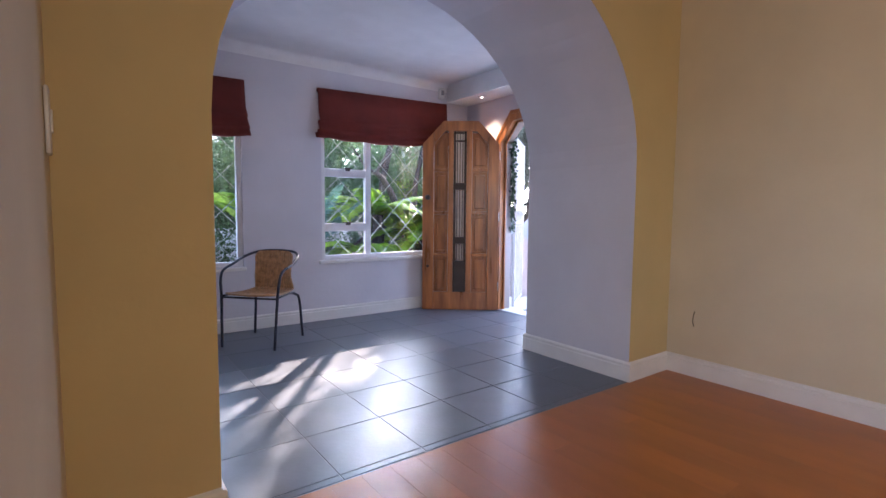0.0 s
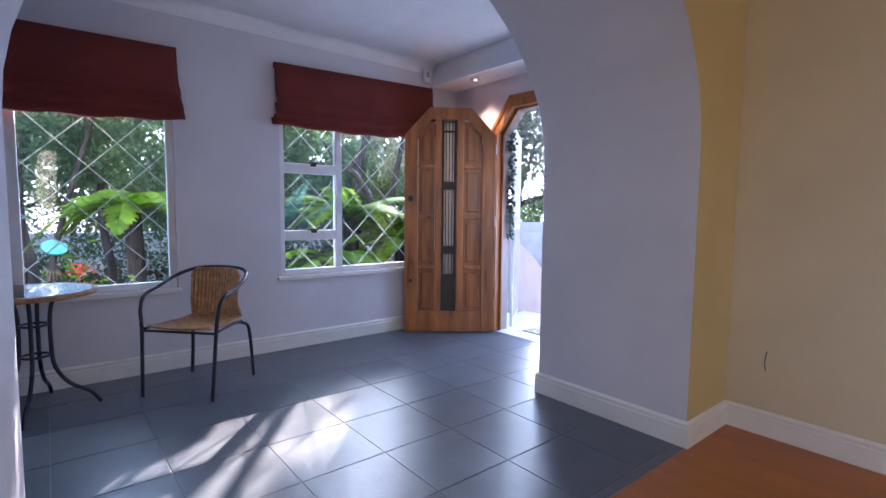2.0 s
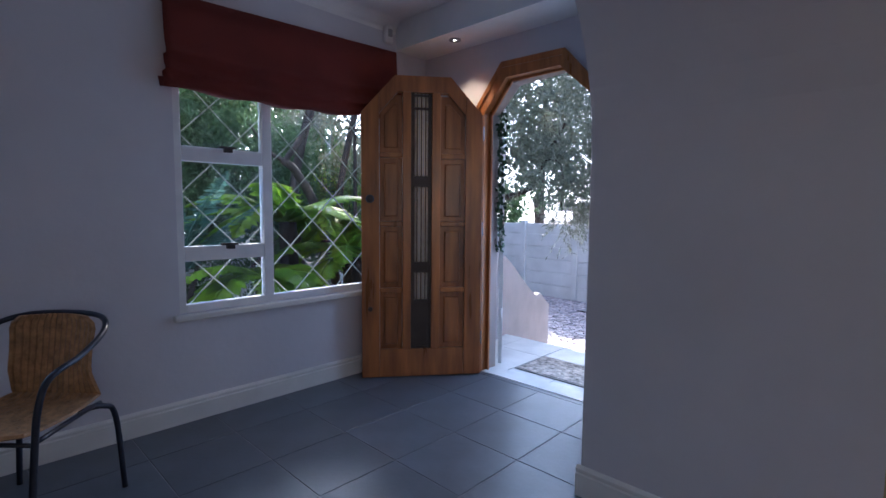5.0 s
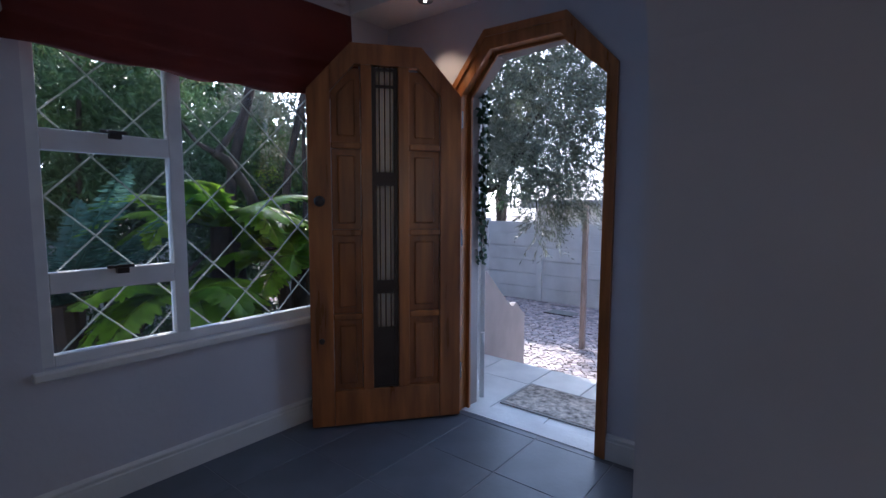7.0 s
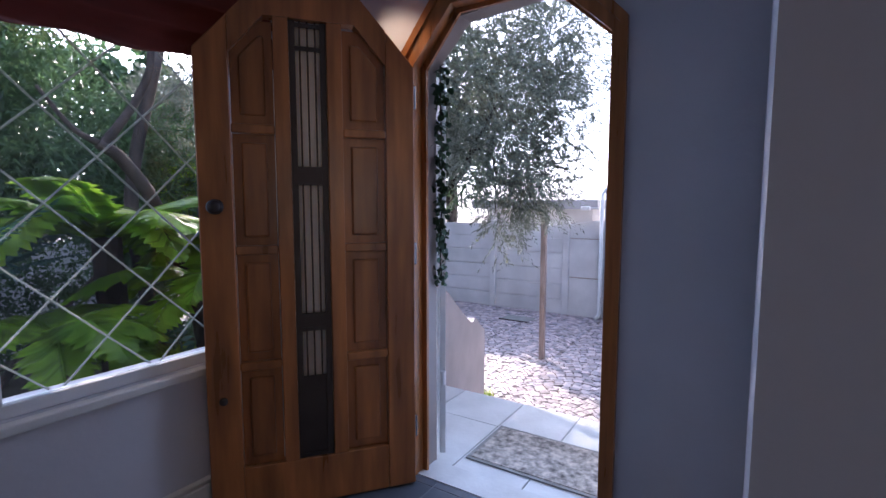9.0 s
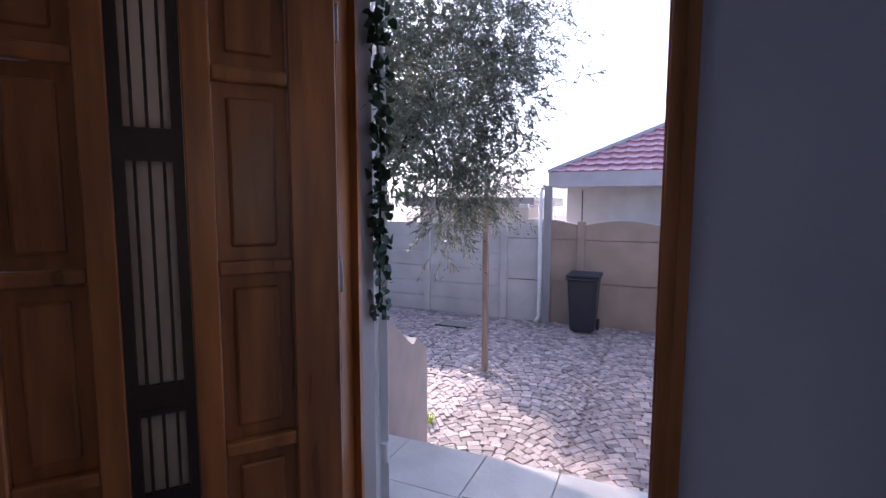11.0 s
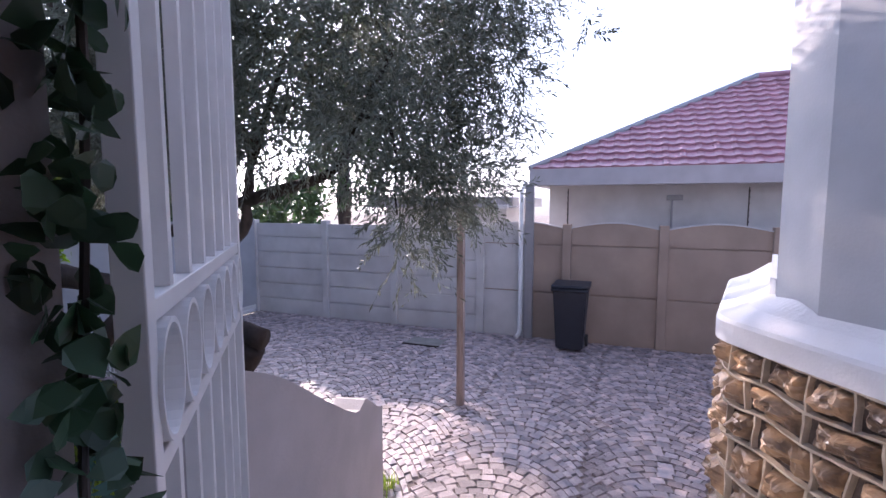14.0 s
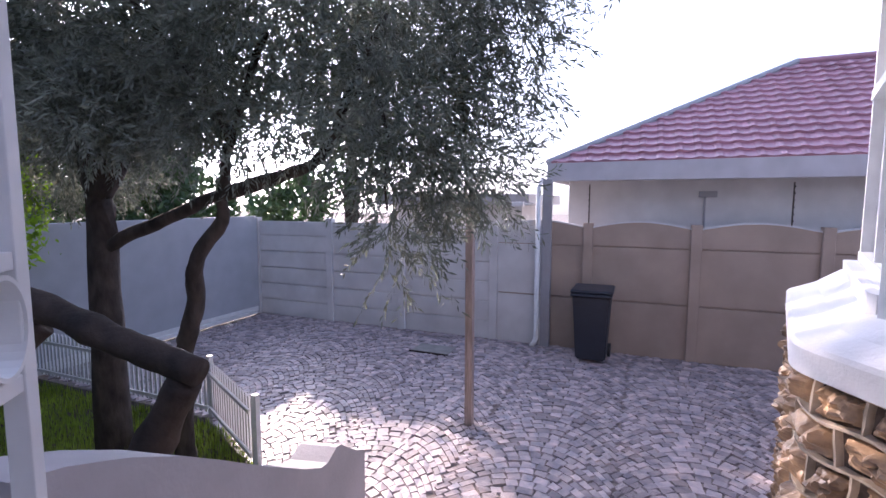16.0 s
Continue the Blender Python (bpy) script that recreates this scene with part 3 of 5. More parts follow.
def blind(x0, x1, z0, z1, label, sag=0.0):
    b = thing("roman_blind", ((x0 + x1) / 2, WY, z1), label, "blind", "red roman blinds")
    b.matrix_basis = pose((x0 + x1) / 2, WY, z1, 0, sag, 0)
    w = (x1 - x0) / 2
    H = z1 - z0
    bm = bmesh.new()
    n = 40
    prof = [(-0.045, 0.0), (-0.050, -0.30 * H), (-0.056, -0.50 * H), (-0.082, -0.60 * H), (-0.094, -0.655 * H), (-0.052, -0.66 * H), (-0.068, -0.75 * H), (-0.100, -0.825 * H), (-0.104, -0.85 * H), (-0.056, -0.855 * H), (-0.080, -0.93 * H), (-0.092, -1.0 * H), (-0.035, -0.99 * H), (-0.03, -0.9 * H)]
    rows = []
    for i in range(n + 1):
        x = -w + 2 * w * i / n
        t = abs(2 * i / n - 1)
        row = []
        for j, (y, z) in enumerate(prof):
            sag = -0.022 * math.sin(i / n * math.pi) * (j / 8) + 0.006 * math.sin(i * 0.7 + j) * (j / 9)
            row.append(bm.verts.new((x * (1 + 0.004 * j), y + 0.004 * math.sin(i * 0.9 + j * 2), z + sag)))
        rows.append(row)
    for a, c in zip(rows, rows[1:]):
        for j in range(len(prof) - 1):
            bm.faces.new((a[j], a[j + 1], c[j + 1], c[j]))
    ob = part("fabric", bm, M_BLIND, b, smooth=True)
    md = ob.modifiers.new("thickness", "SOLIDIFY")
    md.thickness = 0.004
    part("headrail", bx(-w, w, -0.043, -0.002, -0.04, 0.003, 0.003), M_BLIND, b)


blind(-0.30, 1.19, 1.78, 2.28, "brick red roman blind half drawn over the narrower window", -1.0)
blind(1.885, 3.465, 1.875, 2.36, "brick red folded roman blind half drawn over the wide window", -1.8)

# ---- small fixtures ----
s = thing("alarm_sensor", (3.40, WY, 2.50), "small white plastic motion sensor high in the corner", "alarm sensor", rz=0)
bm = bx(-0.035, 0.035, -0.055, -0.006, -0.065, 0.065, 0.016)
part("housing", bm, M_SENSOR, s, smooth=False)
part("lens_window", bx(-0.02, 0.02, -0.0585, -0.0555, -0.02, 0.035, 0.001), M_GUTTER, s)
part("wall_bracket", bx(-0.012, 0.012, -0.006, -0.0005, -0.02, 0.02), M_SENSOR, s)
d = thing("downlight", (3.62, 4.20, 2.415), "small round recessed downlight glowing warm", "ceiling light")
part("bezel", lathe(bmesh.new(), [(0.028, -0.001), (0.042, -0.001), (0.044, -0.005), (0.040, -0.009), (0.029, -0.008)], 24), M_CHROME, d)
part("bulb", lathe(bmesh.new(), [(0.024, -0.0035), (0.022, -0.006), (0.010, -0.008)], 16), M_ENERGY, d)
sw = thing("light_switch", (-0.08, 1.70, 1.36), "white rounded light switch plate on the cream wall", "switch")
part("plate", bx(0.0005, 0.012, -0.035, 0.035, -0.09, 0.09, 0.005), M_SENSOR, sw)
part("rocker", bx(0.0125, 0.017, -0.015, 0.015, -0.03, 0.03, 0.001), M_SENSOR, sw)
cb = thing("cable_stub", (3.36, 1.62, 0.42), "short loose cable end sticking out of the cream wall", "cable")
part("wire", tube(bmesh.new(), spline([(0.0, 0, 0.03), (-0.012, 0, 0.02), (-0.014, 0.005, -0.03), (-0.008, 0.0, -0.07)], 5), 0.0025, 6), M_CABLE, cb)


# ---- wicker chair ----
def chair(at, rz, label):
    c = thing("bistro_chair", at, label, "chair", rz=rz)
    r = 0.0115
    # front legs run up into the arms and round the back in one bent tube; the seat faces +y
    loop = [(-0.235, 0.245, 0.0), (-0.250, 0.215, 0.40), (-0.262, 0.205, 0.54), (-0.268, 0.16, 0.625), (-0.272, 0.02, 0.665), (-0.255, -0.12, 0.715), (-0.19, -0.215, 0.752),
            (-0.08, -0.252, 0.765), (0.08, -0.252, 0.765), (0.19, -0.215, 0.752), (0.255, -0.12, 0.715), (0.272, 0.02, 0.665), (0.268, 0.16, 0.625), (0.262, 0.205, 0.54), (0.250, 0.215, 0.40), (0.235, 0.245, 0.0)]
    part("arm_and_front_leg_tube", tube(bmesh.new(), spline(loop, 6), r, 10), M_CHAIRFRAME, c, smooth=True)
    for s in (-1, 1):
        part("back_leg", tube(bmesh.new(), spline([(s * 0.19, -0.06, 0.415), (s * 0.205, -0.17, 0.39), (s * 0.215, -0.225, 0.32), (s * 0.235, -0.235, 0.0)], 6), r, 10), M_CHAIRFRAME, c, smooth=True)
        part("seat_rail", tube(bmesh.new(), spline([(s * 0.248, 0.213, 0.418), (s * 0.225, 0.0, 0.418), (s * 0.19, -0.17, 0.405)], 5), 0.009, 8), M_CHAIRFRAME, c, smooth=True)
    part("front_rail", tube(bmesh.new(), [(-0.248, 0.212, 0.41), (0.248, 0.212, 0.41)], 0.008, 8), M_CHAIRFRAME, c, smooth=True)
    # woven seat and back
    bm = bmesh.new()
    n, mrows = 30, 26
    grid = []
    for j in range(mrows + 1):
        t = j / mrows
        if t < 0.5:
            u = t / 0.5
            y, z = 0.245 - 0.43 * u, 0.435 + 0.006 * math.cos(u * 3) - 0.018 * math.sin(u * math.pi)
            w = 0.225 - 0.035 * u - (0.06 * (1 - u / 0.12) ** 2 if u < 0.12 else 0)
            curve = 0.0
        else:
            u = (t - 0.5) / 0.5
            y, z = -0.185 - 0.055 * u, 0.435 + 0.33 * u
            w = 0.19 - 0.015 * math.sin(u * math.pi) - (0.045 * ((u - 0.85) / 0.15) ** 2 if u > 0.85 else 0)
            curve = 0.05
        row = []
        for i in range(n + 1):
            s = 2 * i / n - 1
            row.append(bm.verts.new((w * s, y + curve * s * s * min(1, (t - 0.5) * 6) + 0.0035 * (-1) ** i, z - (0.012 * (1 - s * s) if t < 0.5 else 0) + (0.003 * (-1) ** i if t < 0.5 else 0))))
        grid.append(row)
    for a, b2 in zip(grid, grid[1:]):
        for i in range(n):
            bm.faces.new((a[i], a[i + 1], b2[i + 1], b2[i]))
    ob = part("woven_seat_and_back", bm, M_WICKER, c, "tan woven wicker seat and back")
    md = ob.modifiers.new("thickness", "SOLIDIFY")
    md.thickness = 0.012
    return c


chair((1.20, 4.215, 0.0), 133, "tan wicker bistro chair with dark tubular steel frame on grey tiles")

# ---- bistro table ----
t = thing("bistro_table", (0.36, 4.35, 0.0), "round glass-topped bistro table with woven rim on the grey tiles", "table")
part("glass_top", lathe(bmesh.new(), [(0.283, 0.693), (0.285, 0.695), (0.285, 0.699), (0.283, 0.701)], 40), M_TABLEGLASS, t)
bm = bmesh.new()
tube(bm, [(0.292 * math.cos(a), 0.292 * math.sin(a), 0.685) for a in [2 * math.pi * k / 40 for k in range(41)]], 0.017, 8, False)
part("woven_rim", bm, M_WICKER, t, "tan wicker rim", smooth=True)
for k in range(4):
    a = k * math.pi / 2 - 0.2
    prof = [(0.17, 0.678), (0.10, 0.65), (0.075, 0.56), (0.072, 0.40), (0.085, 0.25), (0.15, 0.14), (0.25, 0.07), (0.30, 0.0)]
    part("leg", tube(bmesh.new(), spline([(r * math.cos(a), r * math.sin(a), z) for r, z in prof], 6), 0.011, 8), M_CHAIRFRAME, t, smooth=True)
for z in (0.32, 0.50):
    bm = tube(bmesh.new(), [(0.066 * math.cos(a), 0.066 * math.sin(a), z) for a in [2 * math.pi * k / 20 for k in range(21)]], 0.007, 6, False)
    part("leg_ring", bm, M_CHAIRFRAME, t, smooth=True)


# ---- porch ----
structure("porch_slab", bx(DX + THICK + 0.002, 4.90, 2.95, 4.929, GROUND, -0.045), M_CONCRETE, "raised porch base")
porch = structure("porch_edge", bx(4.88, 4.93, 2.95, 4.929, -0.08, -0.044), M_PORCH, "pale porch edge")
for k in range(4):
    structure("step", bx(4.93 + 0.30 * k, 4.93 + 0.30 * (k + 1), 2.95, 4.929, GROUND, -0.04 - 0.196 * (k + 1)), M_PORCH, "pale paved outdoor step")
dm = thing("doormat", (4.33, 3.60, -0.028), "worn speckled brown doormat on the pale porch paving", "doormat")
part("mat_body", bx(-0.195, 0.195, -0.36, 0.36, 0.0, 0.012, 0.004), M_MAT, dm)
for x0, x1, y0, y1 in ((-0.215, -0.196, -0.38, 0.38), (0.196, 0.215, -0.38, 0.38), (-0.1955, 0.1955, -0.38, -0.361), (-0.1955, 0.1955, 0.361, 0.38)):
    part("mat_border", bx(x0, x1, y0, y1, 0.0, 0.009, 0.003), M_CONCRETE, dm, "worn flat grey rubber edging")
# low stair wall with a swept top
sweep = [(0.0, 0.835), (0.09, 0.81), (0.22, 0.755), (0.36, 0.682), (0.50, 0.595), (0.70, 0.465), (0.93, 0.325), (1.08, 0.245), (1.14, 0.232), (1.18, 0.24), (1.23, 0.25), (1.28, 0.235), (1.36, 0.18), (1.46, 0.115), (1.57, 0.06)]
bm = prism(([(0.0, GROUND)] + sweep + [(1.57, GROUND)])[::-1], "y", 0.0, 0.16)
bmesh.ops.transform(bm, matrix=pose(4.67, 4.61, 0, 0, 0, 13.1), verts=bm.verts)
structure("wall_stair", bm, M_STAIRWALL, "low white plastered stair wall with a swept top")


# ---- white security gate, standing open ----
GL = 0.787
gate = thing("security_gate", (4.05, 4.08, -0.02), "open white painted steel security gate with a band of rings", "gate", rz=math.degrees(math.atan2(4.563 - 4.08, 4.672 - 4.05)))
for x in (0.0, GL):
    part("gate_stile", bx(x - 0.015, x + 0.015, -0.015, 0.015, 0.03, 2.02, 0.002), M_WHITEMETAL, gate)
for z in (0.05, 1.02, 1.19, 2.0):
    part("gate_rail", bx(0.016, GL - 0.016, -0.0125, 0.0125, z - 0.0125, z + 0.0125, 0.002), M_WHITEMETAL, gate)
for k in range(1, 7):
    x = GL * k / 7
    part("gate_bar", bx(x - 0.009, x + 0.009, -0.009, 0.009, 0.063, 1.007), M_WHITEMETAL, gate)
    part("gate_bar", bx(x - 0.009, x + 0.009, -0.009, 0.009, 1.203, 1.987), M_WHITEMETAL, gate)
for k in range(7):
    cx = GL * (k + 0.5) / 7
    bm = bmesh.new()
    ring = [[bm.verts.new((cx + r * math.cos(a), y, 1.105 + r * math.sin(a) * 1.36)) for a in [2 * math.pi * i / 28 for i in range(28)]] for r, y in ((0.052, -0.02), (0.052, 0.02), (0.047, 0.02), (0.047, -0.02))]
    for i in range(4):
        for j in range(28):
            bm.faces.new((ring[i][j], ring[i][(j + 1) % 28], ring[(i + 1) % 4][(j + 1) % 28], ring[(i + 1) % 4][j]))
    part("gate_ring", bm, M_WHITEMETAL, gate, smooth=False)
for z in (0.4, 1.75):
    part("gate_hinge", lathe(bmesh.new(), [(0.014, z), (0.014, z + 0.07)], 12, (-0.02, 0, 0)), M_WHITEMETAL, gate)

# ivy beside the door
ivy = thing("ivy", (3.968, 4.07, 0.95), "trailing dark green ivy hanging on the white reveal beside the gate", "climbing plant")
part("stem", tube(bmesh.new(), spline([(0.02, -0.02, 1.08), (0.0, -0.03, 0.9), (0.03, -0.02, 0.5), (0.0, -0.03, 0.1), (0.01, -0.03, -0.02)], 8), 0.004, 6), M_BARK, ivy)
r = np.random.RandomState(5)
bm = bmesh.new()
for k in range(300):
    z = r.uniform(-0.05, 1.05)
    c = Vector((0.01 + r.normal() * 0.025, -0.03 + r.normal() * 0.02, z))
    m = Matrix.Translation(c) @ Euler(r.uniform(0, 6.28, 3)).to_matrix().to_4x4() @ Matrix.Scale(r.uniform(0.018, 0.034), 4)
    vs = [bm.verts.new(m @ Vector(p)) for p in ((0, -0.5, 0), (0.35, -0.45, 0.06), (0.55, -0.1, 0.12), (0.38, 0.25, 0.06), (0, 0.7, 0), (-0.38, 0.25, 0.06), (-0.55, -0.1, 0.12), (-0.35, -0.45, 0.06))]
    bm.faces.new(vs)
part("foliage", bm, M_IVY, ivy)

# ---- outdoor ground ----
gr = structure("ground", prism([(-60, -60), (90, -60), (90, 90), (-60, 90)], "z", GROUND - 0.3, GROUND - 0.016), M_SETTBED, "sandy soil under and around the paving")
structure("lawn_bed", prism([(-6, 4.96), (3.9, 4.96), (6.2, 5.1), (7.1, 5.6), (7.25, 6.75), (7.8, 7.9), (7.8, 12.3), (-6, 12.3)], "z", GROUND - 0.015, GROUND + 0.02), M_SOIL, "dark garden soil")

# ---- boundary fence: precast slabs between posts ----
FX = 11.9
posts_y = [11.05, 9.27, 7.74, 6.04, 4.56, 3.10, 1.60, 0.10, -1.40, -2.9]
fence = tagged(new("boundary_wall"), "precast concrete slab boundary wall, white then tan, with arched top slabs", kind="structure")
for i, y in enumerate(posts_y):
    mt = M_FENCE if y > 5.2 else M_FENCEBROWN
    part("post", bx(FX - 0.07, FX + 0.07, y - 0.07, y + 0.07, GROUND - 0.1, 0.93, 0.01), mt, fence)
for i, (ya, yb) in enumerate(zip(posts_y, posts_y[1:])):
    mt = M_FENCE if yb > 4.6 - 0.1 and ya > 5 and i < 3 else (M_FENCE if i == 2 else M_FENCEBROWN)
    a, b = yb + 0.071, ya - 0.071
    n = 6 if i < 3 else 3
    zt = 0.86
    zs = [GROUND - 0.02 + (zt - GROUND - 0.25) * k / (n - 1) for k in range(n)]
    spans = [(a, b, mt)] if i != 3 else [(a, 5.20, mt), (5.202, b, M_FENCE)]
    for k in range(n - 1):
        for ya_, yb_, m_ in spans:
            part("slab", bx(FX - 0.025, FX + 0.025, ya_, yb_, zs[k] + 0.011, zs[k + 1] - 0.011, 0.005), m_, fence)
    part("slab_core", bx(FX + 0.004, FX + 0.018, a, b, GROUND - 0.03, 0.70), mt, fence)
    top0, rise = zs[-1] + 0.006, (0.09 if i >= 3 else 0.0)
    pts = [(a, top0), (b, top0)] + [(b + (a - b) * t / 14, zt + rise * math.sin(math.pi * t / 14)) for t in range(15)]
    if i == 3:
        cut = max(k for k in range(2, len(pts)) if pts[k][0] > 5.2)
        part("top_slab", prism([(pts[cut][0], top0), pts[1]] + pts[2:cut + 1], "x", FX - 0.027, FX + 0.027), M_FENCE, fence)
        part("top_slab", prism([pts[0], (pts[cut][0], top0)] + pts[cut:], "x", FX - 0.027, FX + 0.027), mt, fence)
    else:
        part("top_slab", prism(pts, "x", FX - 0.027, FX + 0.027), mt, fence)
    if i >= 3:
        bm = bmesh.new()
        for t in range(14):
            y0, y1 = b + (a - b) * t / 14, b + (a - b) * (t + 1) / 14
            z0, z1 = zt + rise * math.sin(math.pi * t / 14), zt + rise * math.sin(math.pi * (t + 1) / 14)
            prism([(y1, z1 + 0.001), (y0, z0 + 0.001), (y0, z0 + 0.02), (y1, z1 + 0.02)], "x", FX - 0.035, FX + 0.035, bm)
        part("coping", bm, M_PLASTER, fence, "white coping")
# driveway gate and its rail
dg = thing("driveway_gate", (9.6, 11.0, GROUND), "plain grey sheet-metal sliding driveway gate on a white ground rail", "gate")
part("gate_panel", bx(-2.6, 2.2, -0.03, 0.03, 0.01, 1.98, 0.01), M_GREYPLASTER, dg)
part("ground_rail", bx(-2.8, 2.0, -0.16, -0.08, 0.04, 0.10, 0.005), M_WHITEMETAL, dg)
part("bottom_rail", bx(-2.6, 2.15, -0.05, -0.031, 0.06, 0.16, 0.004), M_WHITEMETAL, dg)
structure("wall_garden", bx(-7, 6.9, 11.9, 12.1, GROUND, 0.7), M_FENCE, "far garden boundary wall")

# ---- neighbouring house ----
nh = thing("neighbour_house", (12.0, 0.5, GROUND), "single-storey neighbouring house with a red tiled hip roof and grey gutter", "house")
part("wall", bx(0.5, 6.0, -6.0, 4.45, 0, 2.75), M_FENCE, nh)
ez = 2.62
part("gutter", bx(-0.02, 0.12, -6.5, 4.72, ez - 0.03, ez + 0.25, 0.01), M_FASCIA, nh)
part("soffit", bx(0.121, 0.6, -6.5, 4.70, ez + 0.02, ez + 0.06), M_GUTTER, nh)
part("gutter_side", bx(0.121, 6.4, 4.58, 4.72, ez - 0.03, ez + 0.24, 0.01), M_FASCIA, nh)
ex, ey, ztop = 3.2, 0.82, ez + 0.22 + 1.95
base = ez + 0.22
bm = bmesh.new()
V = [bm.verts.new(p) for p in ((0, 4.72, base), (0, -6.5, base), (ex, -6.5, ztop), (ex, ey, ztop), (6.4, 4.72, base), (6.4, -6.5, base))]
bm.faces.new((V[0], V[1], V[2], V[3]))
bm.faces.new((V[0], V[3], V[4]))
bm.faces.new((V[3], V[2], V[5], V[4]))
roof = part("roof", bm, M_ROOF, nh)
# roof tiles, wavy, in courses
slope = Vector((ex, 0, ztop - base)).normalized()
nrm = Vector((-slope.z, 0, slope.x))
tw, tl = 0.25, 0.24
bm = bmesh.new()
prof = [(0, 0.02), (0.03, 0.032), (0.06, 0.035), (0.09, 0.032), (0.12, 0.02), (0.18, 0.014), (0.25, 0.02)]
a = [bm.verts.new((0, -y, z + 0.04)) for y, z in prof]
b = [bm.verts.new((tl + 0.02, -y, z)) for y, z in prof]
c = [bm.verts.new((0, -y, z - 0.012)) for y, z in prof]
for i in range(len(prof) - 1):
    bm.faces.new((a[i], a[i + 1], b[i + 1], b[i]))
    bm.faces.new((a[i + 1], a[i], c[i], c[i + 1]))
tile_me = link_mesh("roof_tile", bm, M_ROOF)
ang = math.degrees(math.atan2(slope.z, slope.x))
L = math.hypot(ex, ztop - base)
extra = []
count = 0
for r_ in range(int(L / tl)):
    s = r_ * tl
    frac = s / L
    ymax = 4.72 + (ey - 4.72) * frac
    k = 0
    while True:
        y = 4.66 - tw * k
        k += 1
        if y < -4.0:
            break
        if y > ymax:
            continue
        p = Vector((0, y, base)) + slope * s
        if y > -2.6 and count < 300:
            o = new("roof_tile", tile_me)
            o.parent = roof
            o.matrix_basis = pose(p.x, p.y, p.z, 0, -ang, 0)
            count += 1
        else:
            extra.append(p)
bm = bmesh.new()
for p in extra:
    m = pose(p.x, p.y, p.z, 0, -ang, 0)
    A = [bm.verts.new(m @ Vector((0, -y, z + 0.04))) for y, z in prof]
    B = [bm.verts.new(m @ Vector((tl + 0.02, -y, z))) for y, z in prof]
    C = [bm.verts.new(m @ Vector((0, -y, z - 0.012))) for y, z in prof]
    for i in range(len(prof) - 1):
        bm.faces.new((A[i], A[i + 1], B[i + 1], B[i]))
        bm.faces.new((A[i + 1], A[i], C[i], C[i + 1]))
o = part("roof_tiles", bm, M_ROOF, roof)
tagged(o, kind="stuff")
bm = tube(bmesh.new(), [(0, 4.72, base + 0.04), (ex, ey, ztop + 0.04)], 0.055, 8)
part("hip_ridge", bm, M_GUTTER, nh)
part("ridge", tube(bmesh.new(), [(ex, ey, ztop + 0.03), (ex, -6.5, ztop + 0.03)], 0.06, 8), M_ROOF, nh)
dp = thing("downpipe", (11.76, 5.30, GROUND), "white plastic downpipe with kicked foot on a grey corner post", "downpipe")
part("pipe", tube(bmesh.new(), [(-0.10, 0.05, 0.02), (-0.04, 0.02, 0.06), (0.0, 0.0, 0.12), (0.0, 0.0, 2.50), (0.10, -0.02, 2.60), (0.26, -0.02, 2.64)], 0.038, 10), M_WHITEMETAL, dp, smooth=True)
part("corner_post", bx(0.0, 0.10, -0.20, -0.06, 0.0, 2.61, 0.006), M_GUTTER, dp)
for y, nm in ((4.56, "a"), (2.0, "b")):
    br = thing("electric_fence_bracket", (FX, y, 0.93), "thin dark electric-fence bracket on a boundary wall post", "fence bracket", "electric fence brackets")
    part("rod", bx(-0.008, 0.008, -0.008, 0.008, 0, 0.58), M_IRON, br)
    for k in range(6):
        part("insulator", bx(-0.03, -0.009, -0.012, 0.012, 0.06 + 0.09 * k, 0.085 + 0.09 * k), M_CABLE, br)
fl_ = thing("floodlight", (11.72, 5.36, 1.22), "small white outdoor floodlight on an arm beside the downpipe", "outdoor light")
part("arm", bx(-0.015, 0.015, 0.0, 0.16, -0.012, 0.012, 0.002), M_WHITEMETAL, fl_)
part("lamp_head", bx(-0.05, 0.05, 0.16, 0.34, -0.045, 0.03, 0.008), M_WHITEMETAL, fl_)
jb = thing("junction_box", (12.49, 2.93, 1.36), "small grey junction box with a conduit on the pale house wall", "junction box")
part("box_body", bx(-0.05, 0.008, -0.12, 0.12, -0.04, 0.05, 0.006), M_GUTTER, jb)
part("conduit", bx(-0.025, 0.005, 0.02, 0.05, -1.2, -0.041, 0.004), M_GUTTER, jb)
sb = thing("shed", (13.6, 7.2, GROUND), "low neighbouring outbuilding with a dark flat roof edge", "building")
part("wall", bx(0, 3, -1.2, 1.6, 0, 2.2), M_FENCE, sb)
part("roof_edge", bx(-0.3, 3.2, -1.4, 1.9, 2.2, 2.42, 0.01), M_GUTTER, sb)

# ---- wheelie bin ----
wb = thing("wheelie_bin", (11.42, 4.42, GROUND), "dark navy plastic wheelie bin, lid closed, beside the boundary wall", "bin", rz=90)
bm = bmesh.new()
secs = [(0.20, 0.22, 0.05), (0.215, 0.235, 0.30), (0.25, 0.29, 0.97)]
rings = []
for w, d, z in secs:
    rings.append([bm.verts.new(p) for p in ((-w, -d, z), (w, -d, z), (w, d, z), (-w, d, z))])
for r0, r1 in zip(rings, rings[1:]):
    for k in range(4):
        bm.faces.new((r0[k], r0[(k + 1) % 4], r1[(k + 1) % 4], r1[k]))
bm.faces.new(rings[0][::-1])
bm.faces.new(rings[-1])
bmesh.ops.bevel(bm, geom=bm.edges[:], offset=0.02, segments=2, affect="EDGES")
part("body", bm, M_BIN, wb)
